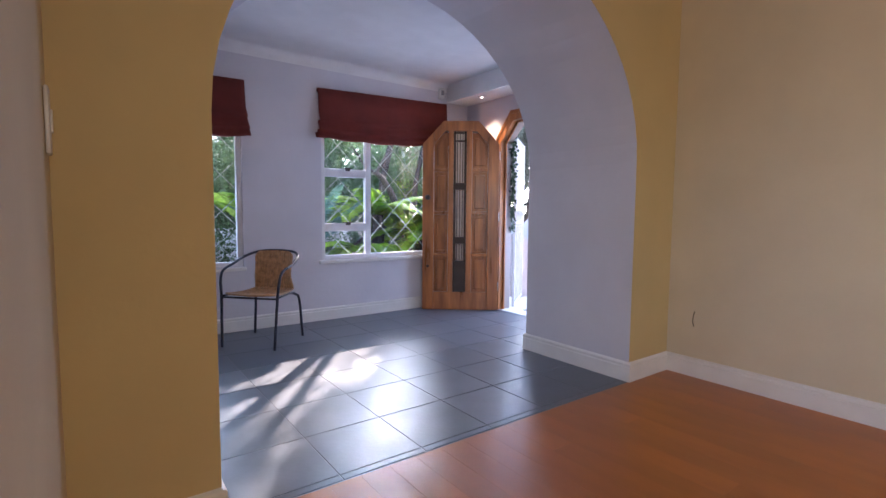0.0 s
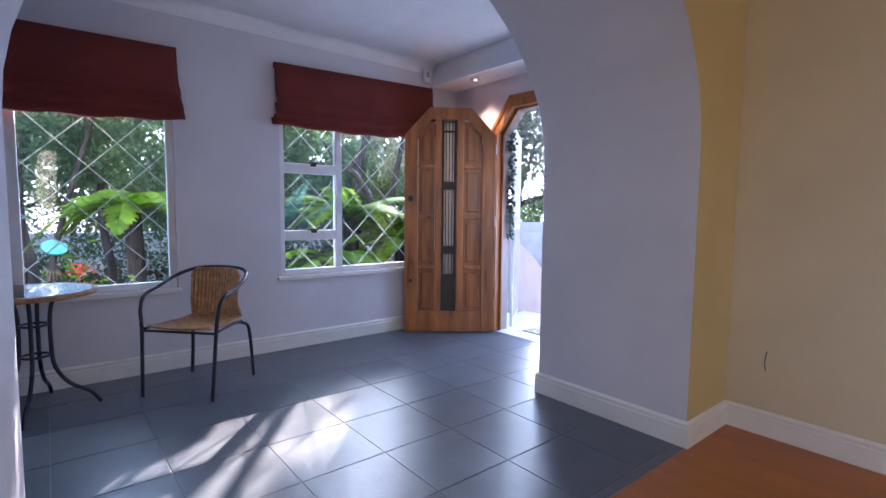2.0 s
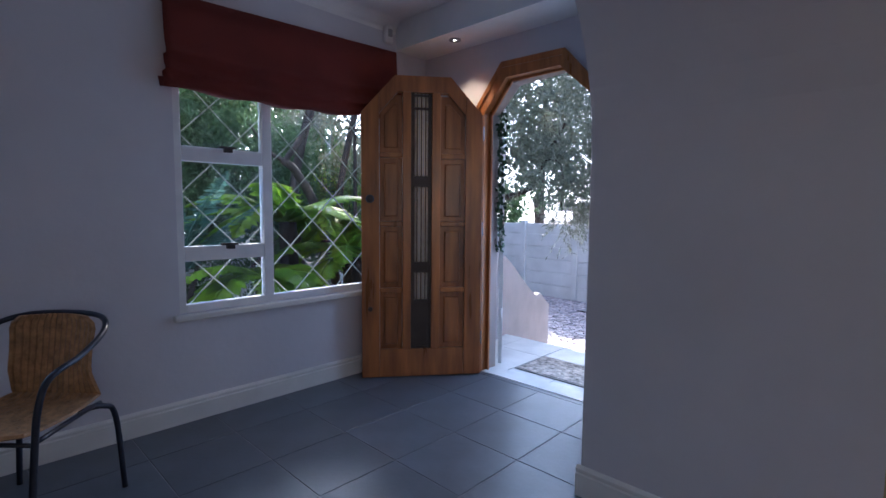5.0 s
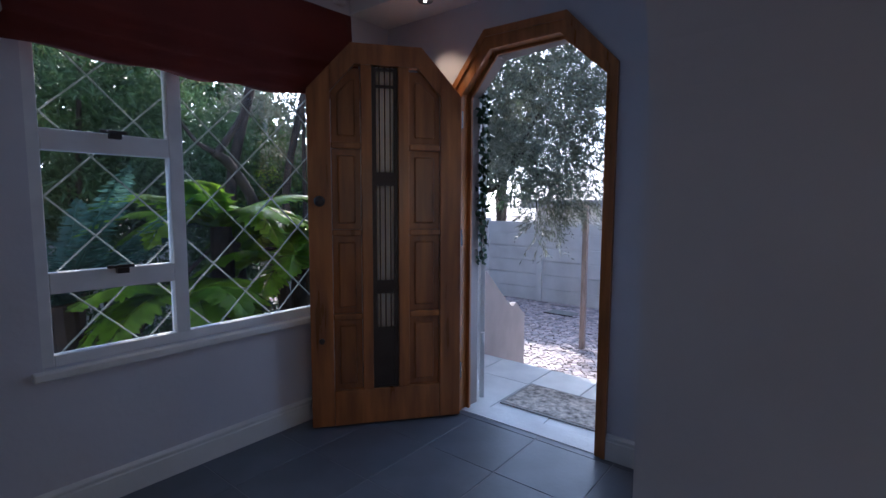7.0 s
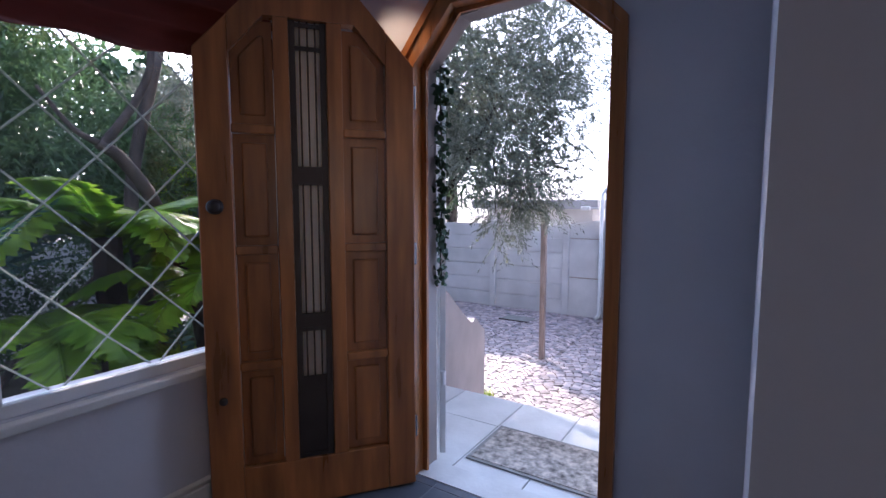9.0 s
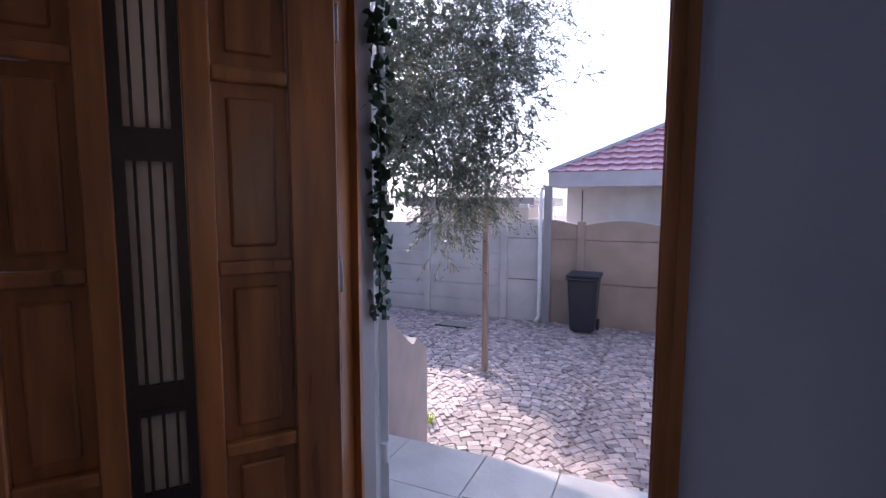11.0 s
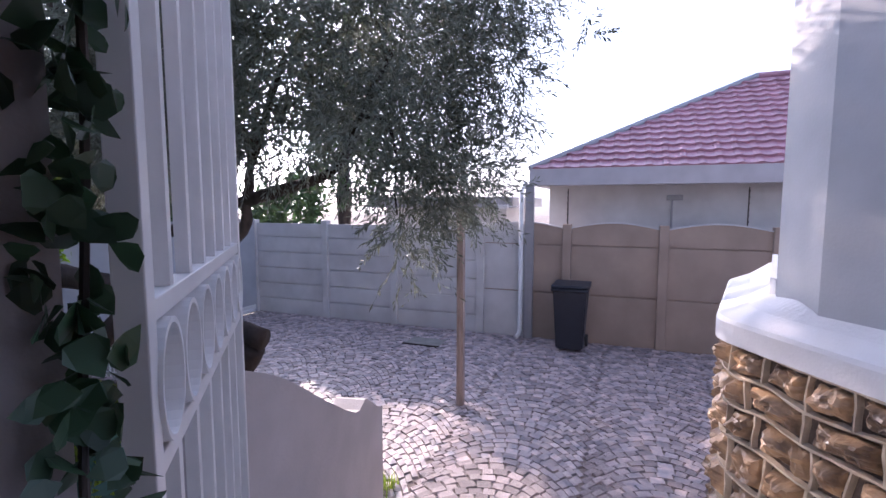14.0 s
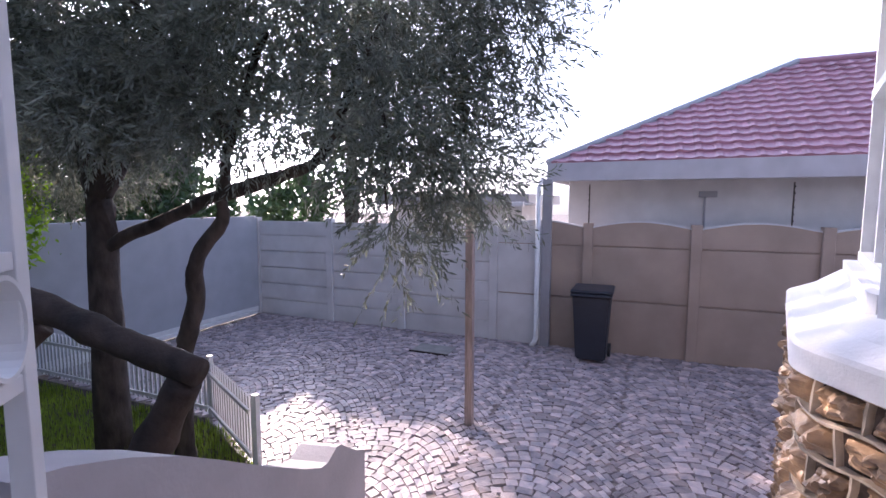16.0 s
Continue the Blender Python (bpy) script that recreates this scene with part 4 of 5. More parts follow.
part("rim", bx(-0.275, 0.275, -0.31, 0.33, 0.965, 1.0, 0.01), M_BIN, wb)
bm = bx(-0.28, 0.28, -0.33, 0.30, 1.001, 1.05, 0.02)
part("lid", bm, M_BIN, wb)
part("handle", tube(bmesh.new(), [(-0.2, -0.30, 1.01), (-0.2, -0.37, 1.0), (0.2, -0.37, 1.0), (0.2, -0.30, 1.01)], 0.014, 8), M_BIN, wb)
for s in (-1, 1):
    bm = lathe(bmesh.new(), [(0.10, -0.02), (0.10, 0.02)], 18)
    bmesh.ops.transform(bm, matrix=pose(s * 0.23, -0.22, 0.10, 0, 90, 0), verts=bm.verts)
    part("wheel", bm, M_BLACK, wb)

# ---- pole ----
pl = thing("pole", (8.78, 5.35, GROUND), "slim weathered square timber pole standing in the paving", "pole")
part("shaft", bx(-0.038, 0.038, -0.038, 0.038, -0.02, 2.3, 0.004), M_POST, pl)
part("pole_cap", bx(-0.045, 0.045, -0.045, 0.045, 2.30, 2.33, 0.004), M_POST, pl)
dr = thing("drain_cover", (10.95, 6.7, GROUND), "dark iron-framed drain cover set in the paving", "drain cover")
part("plate", bx(-0.20, 0.20, -0.30, 0.30, -0.02, 0.012, 0.004), M_CONCRETE, dr)
part("cover_frame", bx(-0.235, -0.205, -0.32, 0.32, -0.02, 0.022, 0.003), M_IRON, dr)

# ---- stone-based bay wing ----
bay = tagged(new("wall_bay"), "grey plastered bay wing on a rough stone base with a sloped white sill ledge", kind="structure")
wallp = [(4.13, 1.27), (6.50, 2.72), (6.84, 2.80), (8.3, 2.51), (9.2, 0.6), (9.2, -1.5), (4.13, -1.5)]
BW = [(Vector((p[0], p[1]))) for p in wallp]
w1p = [(4.13, 1.31), (6.46, 2.77), (6.80, 2.86), (6.862, 2.80), (6.75, 2.2), (6.3, 0.6), (6.3, -1.5), (4.13, -1.5)]
part("upper_wall", prism(w1p, "z", 0.60, 3.05), M_GREYPLASTER, bay)
part("window_back", prism([(6.90, 2.72), (8.3, 2.38), (8.25, 2.25), (6.9, 2.58)], "z", 0.85, 3.0), M_GLASS, bay)
for (xa, ya), (xb, yb) in (((6.865, 2.79), (6.925, 2.775)), ((7.55, 2.625), (7.61, 2.61)), ((8.24, 2.46), (8.30, 2.445))):
    part("window_frame", prism([(xa, ya), (xb, yb), (xb, yb - 0.07), (xa, ya - 0.07)], "z", 0.86, 3.04), M_WHITEMETAL, bay)
for z in (0.868, 1.90, 2.98):
    part("window_frame", prism([(6.862, 2.797), (8.31, 2.45), (8.30, 2.38), (6.862, 2.72)], "z", z, z + 0.06), M_WHITEMETAL, bay)
part("window_plinth", prism([(6.80, 2.80), (6.83, 2.855), (6.89, 2.87), (8.33, 2.52), (8.3, 2.3), (6.86, 2.62)], "z", 0.72, 0.865), M_PLASTER, bay)
ledge = [(4.13, 1.48), (5.3, 2.195), (6.40, 2.87), (6.62, 3.00), (6.76, 3.08), (6.87, 3.115), (6.98, 3.11), (7.15, 3.075), (8.45, 2.80), (9.4, 0.7), (9.4, -1.5), (4.13, -1.5)]
inner = [(4.13, 1.30), (5.3, 2.02), (6.38, 2.68), (6.50, 2.75), (6.62, 2.80), (6.76, 2.82), (6.88, 2.83), (7.0, 2.80), (8.3, 2.54), (9.2, 0.62), (9.2, -1.5), (4.13, -1.5)]
def smooth_plan(ring):
    return [(q[0], q[1]) for q in spline([(x, y, 0) for x, y in ring[:9]], 4)] + ring[9:]


ledge, inner = smooth_plan(ledge), smooth_plan(inner)
bm = bmesh.new()
R = [[bm.verts.new((xa + (xb - xa) * k, ya + (yb - ya) * k, z)) for (xa, ya), (xb, yb) in zip(ledge, inner)] for k, z in ((0.0, 0.50), (0.0, 0.61), (0.06, 0.632), (0.18, 0.648), (0.55, 0.70), (1.0, 0.80))]
n = len(ledge)
bm.faces.new(R[0][::-1])
bm.faces.new(R[-1])
for r0, r1 in zip(R, R[1:]):
    for k in range(n):
        bm.faces.new((r0[k], r0[(k + 1) % n], r1[(k + 1) % n], r1[k]))
part("sill_ledge", bm, M_PLASTER, bay, "white sloped plaster ledge")
part("eaves", prism([(4.13, 1.55), (6.4, 2.95), (6.72, 3.06), (7.0, 3.05), (8.5, 2.75), (9.6, 0.7), (9.6, -1.5), (4.13, -1.5)], "z", 3.051, 3.2), M_GUTTER, bay)


def path_at(path, s):
    """Place and outward normal at s metres along the path."""
    for a, b in zip(path, path[1:]):
        d = (b - a).length
        if s <= d or b is path[-1]:
            t = (b - a) / d
            return a + t * s, Vector((-t.y, t.x))
        s -= d


spath = [Vector(p) for p in [(4.6, 1.72), (5.3, 2.155), (6.05, 2.62), (6.42, 2.83), (6.62, 2.94), (6.76, 3.01), (6.87, 3.04), (6.98, 3.035), (7.15, 3.0), (7.8, 2.86), (8.45, 2.72)]]
plen = sum((b - a).length for a, b in zip(spath, spath[1:]))
core = [(p.x, p.y) for p in spath] + [(9.2, 0.7), (9.2, -1.5), (4.6, -1.5)]
part("base_wall", prism(core, "z", GROUND - 0.05, 0.50), M_STONEBACK, bay)
rs = random.Random(11)
joints = bmesh.new()


def warp(s_, z):
    """Bends the coursing so that no joint runs straight."""
    k = max(0.0, min(1.0, (0.49 - z) * 8))
    return s_ + 0.04 * noise.noise(Vector((s_ * 3, z * 5, 1))), z + 0.05 * k * noise.noise(Vector((s_ * 3.2, z * 2.5, 9)))


def ridge(pa, pb, w=0.013):
    """A raised mortar ridge between two (s, z) places on the base wall."""
    steps = max(1, int(math.dist(pa, pb) / 0.05))
    prev = None
    for i in range(steps + 1):
        t = i / steps
        s, z = warp(pa[0] + (pb[0] - pa[0]) * t, pa[1] + (pb[1] - pa[1]) * t)
        w = rs.uniform(0.006, 0.014)
        p, nn = path_at(spath, max(0, min(plen - 0.001, s)))
        nn = nn if nn.y > -0.5 else -nn
        horiz = abs(pb[0] - pa[0]) > abs(pb[1] - pa[1])
        tn = Vector((nn.y, -nn.x))
        o = Vector((0, 0, w)) if horiz else Vector((tn.x * w, tn.y * w, 0))
        c = Vector((p.x, p.y, z))
        N = Vector((nn.x, nn.y, 0))
        ring = [joints.verts.new(c - o + N * 0.0), joints.verts.new(c - o * 0.6 + N * 0.034), joints.verts.new(c + o * 0.6 + N * 0.034), joints.verts.new(c + o)]
        if prev:
            for k in range(3):
                joints.faces.new((prev[k], prev[k + 1], ring[k + 1], ring[k]))
        prev = ring


zrow = [GROUND + 0.02, -0.76, -0.50, -0.27, -0.04, 0.15, 0.32, 0.495]
for r0, (z0, z1) in enumerate(zip(zrow, zrow[1:])):
    s = rs.uniform(-0.2, 0.0)
    ridge((0, z1), (plen, z1))
    while s < plen - 0.05:
        w = rs.uniform(0.17, 0.42)
        sa, sb_ = max(0.0, s), min(plen - 0.002, s + w)
        if plen - sb_ < 0.1:
            sb_ = plen - 0.002
        if sb_ - sa > 0.08:
            bm = bmesh.new()
            N_ = 11
            g = []
            sx, sz = rs.uniform(0.2, 0.8), rs.uniform(0.3, 0.8)
            for j in range(N_ + 1):
                row = []
                for i in range(N_ + 1):
                    u, v = i / N_, j / N_
                    su = sa + 0.022 + (sb_ - sa - 0.044) * u + 0.012 * noise.noise(Vector((sa * 7, v * 3, r0)))
                    z = z0 + 0.020 + (z1 - z0 - 0.040) * v + 0.012 * noise.noise(Vector((sa * 5 + u * 3, 2.0, r0)))
                    su, z = warp(su, z)
                    p, nn = path_at(spath, max(0.0, min(plen - 0.001, su)))
                    edge = min(u, 1 - u, v, 1 - v)
                    e = min(1, edge * 5)
                    d = -0.02 + 0.06 * e ** 0.6 + (0.05 * noise.noise(Vector((su * 8, z * 8, r0 * 3.1))) + 0.04 * noise.noise(Vector((su * 19, z * 19, 7))) + 0.025 * noise.noise(Vector((su * 45, z * 45, 3)))) * min(1, edge * 6) + 0.03 * e * (1 - abs(u - sx) - abs(v - sz))
                    row.append(bm.verts.new((p.x + nn.x * d, p.y + nn.y * d, z)))
                g.append(row)
            for A, B in zip(g, g[1:]):
                for i in range(N_):
                    bm.faces.new((A[i], A[i + 1], B[i + 1], B[i]))
            part("stone", bm, M_STONE, bay)
        ridge((sb_, z0), (sb_, z1))
        s += w
tagged(part("mortar_ridges", joints, M_MORTAR, bay), kind="stuff")

# small leafy plant against the stone base by the door
pp = thing("doorside_plant", (4.66, 2.84, GROUND), "small broad-leaved green plant beside the porch", "plant")
part("stem", tube(bmesh.new(), spline([(0, 0, 0), (0.02, 0.0, 0.7), (-0.02, 0.03, 1.25), (0.0, 0.02, 1.6)], 5), 0.008, 6), M_BARK, pp)
rp = np.random.RandomState(3)
leaves("foliage", rp.normal(size=(34, 3)) * [0.04, 0.04, 0.09] + [0, 0.02, 1.5], 0.085, 0.04, M_FROND, pp, 3, 0.2)

# ---- picket fence ----
pk = thing("picket_fence", (7.29, 6.76, GROUND), "low white painted picket fence turning a corner round the garden", "fence")
runs = [((0.0, 0.0), (0.57, 1.13)), ((0.57, 1.13), (0.56, 5.2))]
pick_me = link_mesh("picket", prism([(-0.014, 0.06), (0.014, 0.06), (0.014, 0.60), (0.0, 0.63), (-0.014, 0.60)], "y", -0.008, 0.008), M_WHITEMETAL)
for (xa, ya), (xb, yb) in runs:
    A, B = Vector((xa, ya, 0)), Vector((xb, yb, 0))
    L_ = (B - A).length
    ang_ = math.degrees(math.atan2(yb - ya, xb - xa))
    for z in (0.10, 0.48):
        part("rail", bx(0.02, L_ - 0.02, 0.009, 0.03, z, z + 0.035), M_WHITEMETAL, pk, m=pose(xa, ya, 0, 0, 0, ang_))
    k = 0
    while k * 0.075 < L_:
        P = A + (B - A) * (k * 0.075 / L_)
        o = new("picket", pick_me)
        o.parent = pk
        o.matrix_basis = pose(P.x, P.y, 0, 0, 0, ang_)
        k += 1
for x, y in ((0.0, -0.04), (0.60, 1.16), (0.56, 5.24)):
    part("post", bx(x - 0.025, x + 0.025, y - 0.025, y + 0.025, 0, 0.66, 0.003), M_WHITEMETAL, pk)

def sprays(name, blobs, per, length, width, material, parent, seed, droop=0.2):
    """Leaves set along many thin arching twigs whose bases lie in ellipsoids (x, y, z, rx, ry, rz)."""
    r = np.random.RandomState(seed)
    C, D = [], []
    for x, y, z, rx, ry, rz in blobs:
        k = max(6, int(per * (rx * ry * rz) ** 0.8))
        u = r.normal(size=(k, 3))
        u /= np.linalg.norm(u, axis=1)[:, None]
        base = np.array([x, y, z]) + u * [rx, ry, rz] * r.uniform(0.15, 1.0, (k, 1)) ** 0.45
        tw = u * 0.8 + r.normal(scale=0.6, size=(k, 3))
        tw[:, 2] -= droop
        tw /= np.linalg.norm(tw, axis=1)[:, None]
        for b, t in zip(base, tw):
            n_ = r.randint(10, 22)
            s_ = np.linspace(0, r.uniform(0.14, 0.30), n_)[:, None]
            p = b + t * s_ + np.array([0, 0, -1.0]) * s_ ** 2 * 0.5
            side = np.cross(t, r.normal(size=3))
            side /= np.linalg.norm(side)
            sg = np.where(np.arange(n_) % 2, 1.0, -1.0)[:, None]
            C.append(p)
            D.append(t * 0.9 + side * sg * 0.6 + r.normal(scale=0.22, size=(n_, 3)) + np.array([0, 0, -0.25]))
    c, d = np.concatenate(C), np.concatenate(D)
    n = len(c)
    d /= np.linalg.norm(d, axis=1)[:, None]
    s = np.cross(d, r.normal(size=(n, 3)))
    s /= np.linalg.norm(s, axis=1)[:, None]
    nn = np.cross(d, s)
    L, W = length * r.uniform(0.6, 1.25, (n, 1)), width * r.uniform(0.75, 1.2, (n, 1))
    v = np.empty((n, 4, 3))
    v[:, 0], v[:, 2] = c, c + d * L
    v[:, 1] = c + d * L * 0.5 + s * W * 0.5 + nn * W * 0.15
    v[:, 3] = c + d * L * 0.5 - s * W * 0.5 + nn * W * 0.15
    return mesh_np(name, v.reshape(-1, 3).tolist(), np.arange(n * 4).reshape(n, 4).tolist(), material, parent)


# ---- trees ----
def tree(name, at, label, limbs, blobs, per, leafm, L_, W_, seed, bark=M_BARK):
    t = thing(name, at, label, "tree")
    bm = bmesh.new()
    for pts, rr in limbs:
        sp = spline([(p[0] - at[0], p[1] - at[1], p[2] - at[2]) for p in pts], 5)
        n_ = len(sp)
        rad = [rr[0] + (rr[1] - rr[0]) * i / (n_ - 1) for i in range(n_)]
        sp = [p + Vector((noise.noise(p * 4), noise.noise(p * 4 + Vector((5, 5, 5))), 0)) * 0.05 for p in sp]
        rad = [q * (1 + 0.18 * noise.noise(p * 7)) for q, p in zip(rad, sp)]
        tube(bm, sp, rad, 9)
    part("trunk", bm, bark, t, smooth=True)
    sprays("crown", [(b[0] - at[0], b[1] - at[1], b[2] - at[2], b[3], b[4], b[5]) for b in blobs], per, L_, W_, leafm, t, seed)
    return t


# first six blobs are added, mostly unseen, to keep sun off bay and pier
olive_blobs = [(8.6, 5.6, 2.9, 0.8, 0.55, 0.6), (9.2, 6.2, 3.1, 0.7, 0.7, 0.6), (8.0, 6.4, 2.6, 0.8, 0.8, 0.6), (6.2, 6.2, 3.1, 0.7, 0.7, 0.5), (6.3, 6.4, 3.35, 0.8, 0.6, 0.5), (6.0, 6.1, 2.9, 0.45, 0.45, 0.35), (6.58, 5.02, 1.15, 0.28, 0.28, 0.42), (6.75, 5.15, 1.75, 0.5, 0.5, 0.5), (7.0, 5.2, 2.5, 0.8, 0.8, 0.75), (7.2, 5.9, 2.7, 1.0, 0.9, 0.9), (7.15, 6.6, 2.3, 0.9, 0.9, 0.65),
               (7.3, 7.4, 2.6, 0.9, 0.9, 0.75), (7.1, 4.55, 2.5, 0.3, 0.22, 0.5), (7.25, 4.5, 2.1, 0.35, 0.2, 0.45), (7.2, 4.05, 2.75, 0.07, 0.07, 0.1), (7.2, 3.95, 2.45, 0.06, 0.06, 0.1), (7.15, 4.7, 1.75, 0.35, 0.25, 0.4), (7.1, 4.8, 1.35, 0.35, 0.35, 0.35), (6.85, 4.95, 1.35, 0.3, 0.3, 0.3), (6.95, 4.95, 1.7, 0.35, 0.3, 0.35), (7.0, 4.6, 3.2, 0.45, 0.25, 0.5), (7.5, 4.75, 3.1, 0.7, 0.6, 0.7), (7.0, 5.8, 3.6, 1.2, 1.2, 0.7), (7.1, 7.2, 3.5, 1.2, 1.2, 0.7), (6.95, 5.7, 1.75, 0.5, 0.5, 0.3), (7.35, 4.75, 2.3, 0.4, 0.4, 0.5), (7.0, 4.9, 1.55, 0.35, 0.4, 0.45), (7.2, 4.85, 3.0, 0.5, 0.35, 0.6), (6.7, 6.2, 1.7, 0.5, 0.6, 0.3), (6.60, 5.03, 1.1, 0.22, 0.22, 0.34), (6.66, 5.05, 1.35, 0.3, 0.3, 0.35), (6.85, 5.0, 1.9, 0.4, 0.4, 0.4), (6.6, 6.9, 1.85, 0.6, 0.6, 0.35)]
olive_blobs = [(x, y - (0.06 if y < 5.2 else 0.0), z + (0.10 if z < 1.5 else 0.0), rx, ry, rz) for x, y, z, rx, ry, rz in olive_blobs]
tree("olive_tree", (6.95, 7.15, GROUND), "olive tree with a crooked dark trunk and fine grey-green drooping leaves", [
    ([(6.95, 7.15, GROUND), (6.97, 7.14, 0.0), (7.0, 7.03, 0.42), (6.98, 6.97, 0.74), (7.05, 6.74, 1.1), (7.06, 6.70, 1.30), (7.03, 6.62, 1.7), (7.2, 6.4, 2.5)], (0.085, 0.03)),
    ([(7.06, 6.70, 1.30), (7.12, 6.3, 1.42), (7.1, 5.85, 1.55), (7.05, 5.6, 1.95), (7.0, 5.3, 2.4)], (0.06, 0.02)),
    ([(7.05, 5.6, 1.95), (6.8, 5.2, 1.8), (6.6, 5.05, 1.2)], (0.02, 0.006)),
    ([(7.03, 6.62, 1.7), (7.0, 7.0, 2.3), (6.8, 7.5, 2.9)], (0.05, 0.02))],
    olive_blobs, 1150, M_OLIVE, 0.062, 0.013, 3)
tree("garden_tree", (7.0, 8.12, GROUND), "large forked garden tree with a thick dark trunk and dense leaves", [
    ([(7.0, 8.12, GROUND), (7.0, 8.12, 0.2), (7.0, 8.12, 1.4), (6.8, 8.25, 2.1), (6.6, 8.4, 3.2)], (0.155, 0.06)),
    ([(7.0, 8.12, 1.3), (7.2, 7.95, 1.8), (7.6, 8.0, 2.8)], (0.11, 0.05)),
    ([(7.02, 8.08, 0.85), (7.1, 7.6, 1.05), (7.08, 7.1, 1.2), (7.06, 6.70, 1.32)], (0.06, 0.045))],
    [(6.9, 7.6, 2.7, 0.8, 0.7, 0.6), (5.5, 8.5, 3.4, 0.35, 0.3, 0.3), (6.7, 8.5, 3.7, 0.5, 0.4, 0.35), (6.0, 9.0, 4.0, 0.5, 0.4, 0.3), (7.6, 8.4, 3.0, 1.2, 1.0, 0.9), (6.3, 9.8, 2.4, 1.2, 1.0, 0.9), (7.2, 7.8, 2.2, 0.9, 0.7, 0.5), (7.4, 8.6, 2.3, 0.8, 0.6, 0.7), (7.6, 9.3, 1.6, 0.8, 0.6, 0.4), (6.5, 7.6, 1.9, 0.6, 0.5, 0.35)], 1500, M_OLIVE, 0.07, 0.018, 4)
bg_ = thing("cut_bough", (5.45, 5.6, GROUND), "thick dark sawn tree bough propped over the garden bed", "tree")
for nm, pts, rr in (("bough", [(4.75, 7.6, 1.05), (5.1, 6.8, 1.0), (5.38, 6.05, 0.86), (5.46, 5.6, 0.73), (5.51, 5.22, 0.635)], (0.055, 0.058)),
                    ("prop_limb", [(5.50, 5.28, 0.60), (5.47, 5.40, 0.38), (5.42, 5.53, 0.10), (5.36, 5.65, -0.35), (5.32, 5.7, GROUND - 0.1)], (0.065, 0.09)),
                    ("prop_limb", [(5.40, 5.95, 0.76), (5.20, 6.2, 0.40), (5.0, 6.5, 0.0), (4.9, 6.7, GROUND - 0.1)], (0.05, 0.08))):
    sp = spline([(p[0] - 5.45, p[1] - 5.6, p[2] - GROUND) for p in pts], 8)
    rad = [(rr[0] + (rr[1] - rr[0]) * i / (len(sp) - 1)) * (1 + 0.2 * noise.noise(p * 6) + 0.12 * noise.noise(p * 15)) for i, p in enumerate(sp)]
    part(nm, tube(bmesh.new(), sp, rad, 16), M_LOG, bg_, smooth=True)



def frond_into(V, F, base, dirn, length, droop, leaf, n, lift=0.5, width=0.35, r=None):
    """A feather-shaped leaf: a curved midrib with pairs of narrow leaflets."""
    d = Vector((dirn[0], dirn[1], 0)).normalized()
    side = Vector((-d.y, d.x, 0))
    for i in range(n):
        t = (i + 1) / n
        p = Vector(base) + d * (length * t * (0.6 + 0.4 * (1 - t * 0.3))) + Vector((0, 0, length * (lift * t - droop * t * t)))
        tang = (d * 1.0 + Vector((0, 0, lift - 2 * droop * t))).normalized()
        w = leaf * math.sin(math.pi * min(1, 0.12 + 0.88 * t)) ** 0.6 * (1.0 if t < 0.97 else 0.5)
        for s in (-1, 1):
            if r.random() < 0.1:
                continue
            w *= r.uniform(0.82, 1.1)
            a = (side * s * 0.9 + tang * 0.45 + Vector((0, 0, -0.25 + r.uniform(-0.12, 0.12)))).normalized()
            q = tang * (width * leaf * 0.125)
            k = len(V)
            V += [tuple(p), tuple(p + a * w * 0.5 + q), tuple(p + a * w), tuple(p + a * w * 0.5 - q)]
            F.append((k, k + 1, k + 2, k + 3))


def frond_plant(name, at, label, n, length, droop, leaf, per, m, seed, lift=0.9, width=1.0, stem=0.0):
    t = thing(name, at, label, "plant")
    r = random.Random(seed)
    V, F = [], []
    bm = bmesh.new()
    for k in range(n):
        a = 2 * math.pi * k / n + r.uniform(-0.3, 0.3)
        l = length * r.uniform(0.7, 1.1)
        lf = lift * r.uniform(0.5, 1.2)
        dr_ = droop * r.uniform(0.7, 1.3)
        frond_into(V, F, (0, 0, stem), (math.cos(a), math.sin(a)), l, dr_, leaf, per, lf, width, r)
        pts = [(math.cos(a) * l * u * (0.6 + 0.4 * (1 - u * 0.3)), math.sin(a) * l * u * (0.6 + 0.4 * (1 - u * 0.3)), stem + l * (lf * u - dr_ * u * u)) for u in (0, 0.25, 0.5, 0.75, 1)]
        tube(bm, pts, [0.012, 0.010, 0.008, 0.005, 0.002], 5)
    part("midribs", bm, m, t)
    mesh_np("foliage", V, F, m, t)
    if stem > 0.05:
        part("stem", tube(bmesh.new(), spline([(0, 0, 0), (0.04, 0.02, stem * 0.5), (0, 0, stem)], 5), [0.12 - 0.003 * i for i in range(11)], 9), M_BARK, t)
    return t


frond_plant("tree_fern", (3.55, 6.5, GROUND), "bright green feathery fern plant on a short trunk outside the window", 15, 1.15, 0.75, 0.24, 62, M_FROND, 1, 0.75, 1.5, 2.1)
frond_plant("tree_fern", (4.6, 6.9, GROUND), "bright sunlit feathery fern plant in the garden", 14, 1.0, 0.7, 0.22, 56, M_FROND, 2, 0.6, 1.5, 1.95)
frond_plant("tree_fern", (1.2, 7.4, GROUND), "green feathery fern plant in the garden bed", 13, 1.1, 0.75, 0.22, 56, M_FROND, 3, 0.65, 1.5, 2.2)
frond_plant("tree_fern", (3.05, 6.0, GROUND), "bright yellow-green feathery fern plant close to the window", 13, 0.85, 0.7, 0.21, 52, M_FROND, 6, 0.6, 1.5, 1.6)
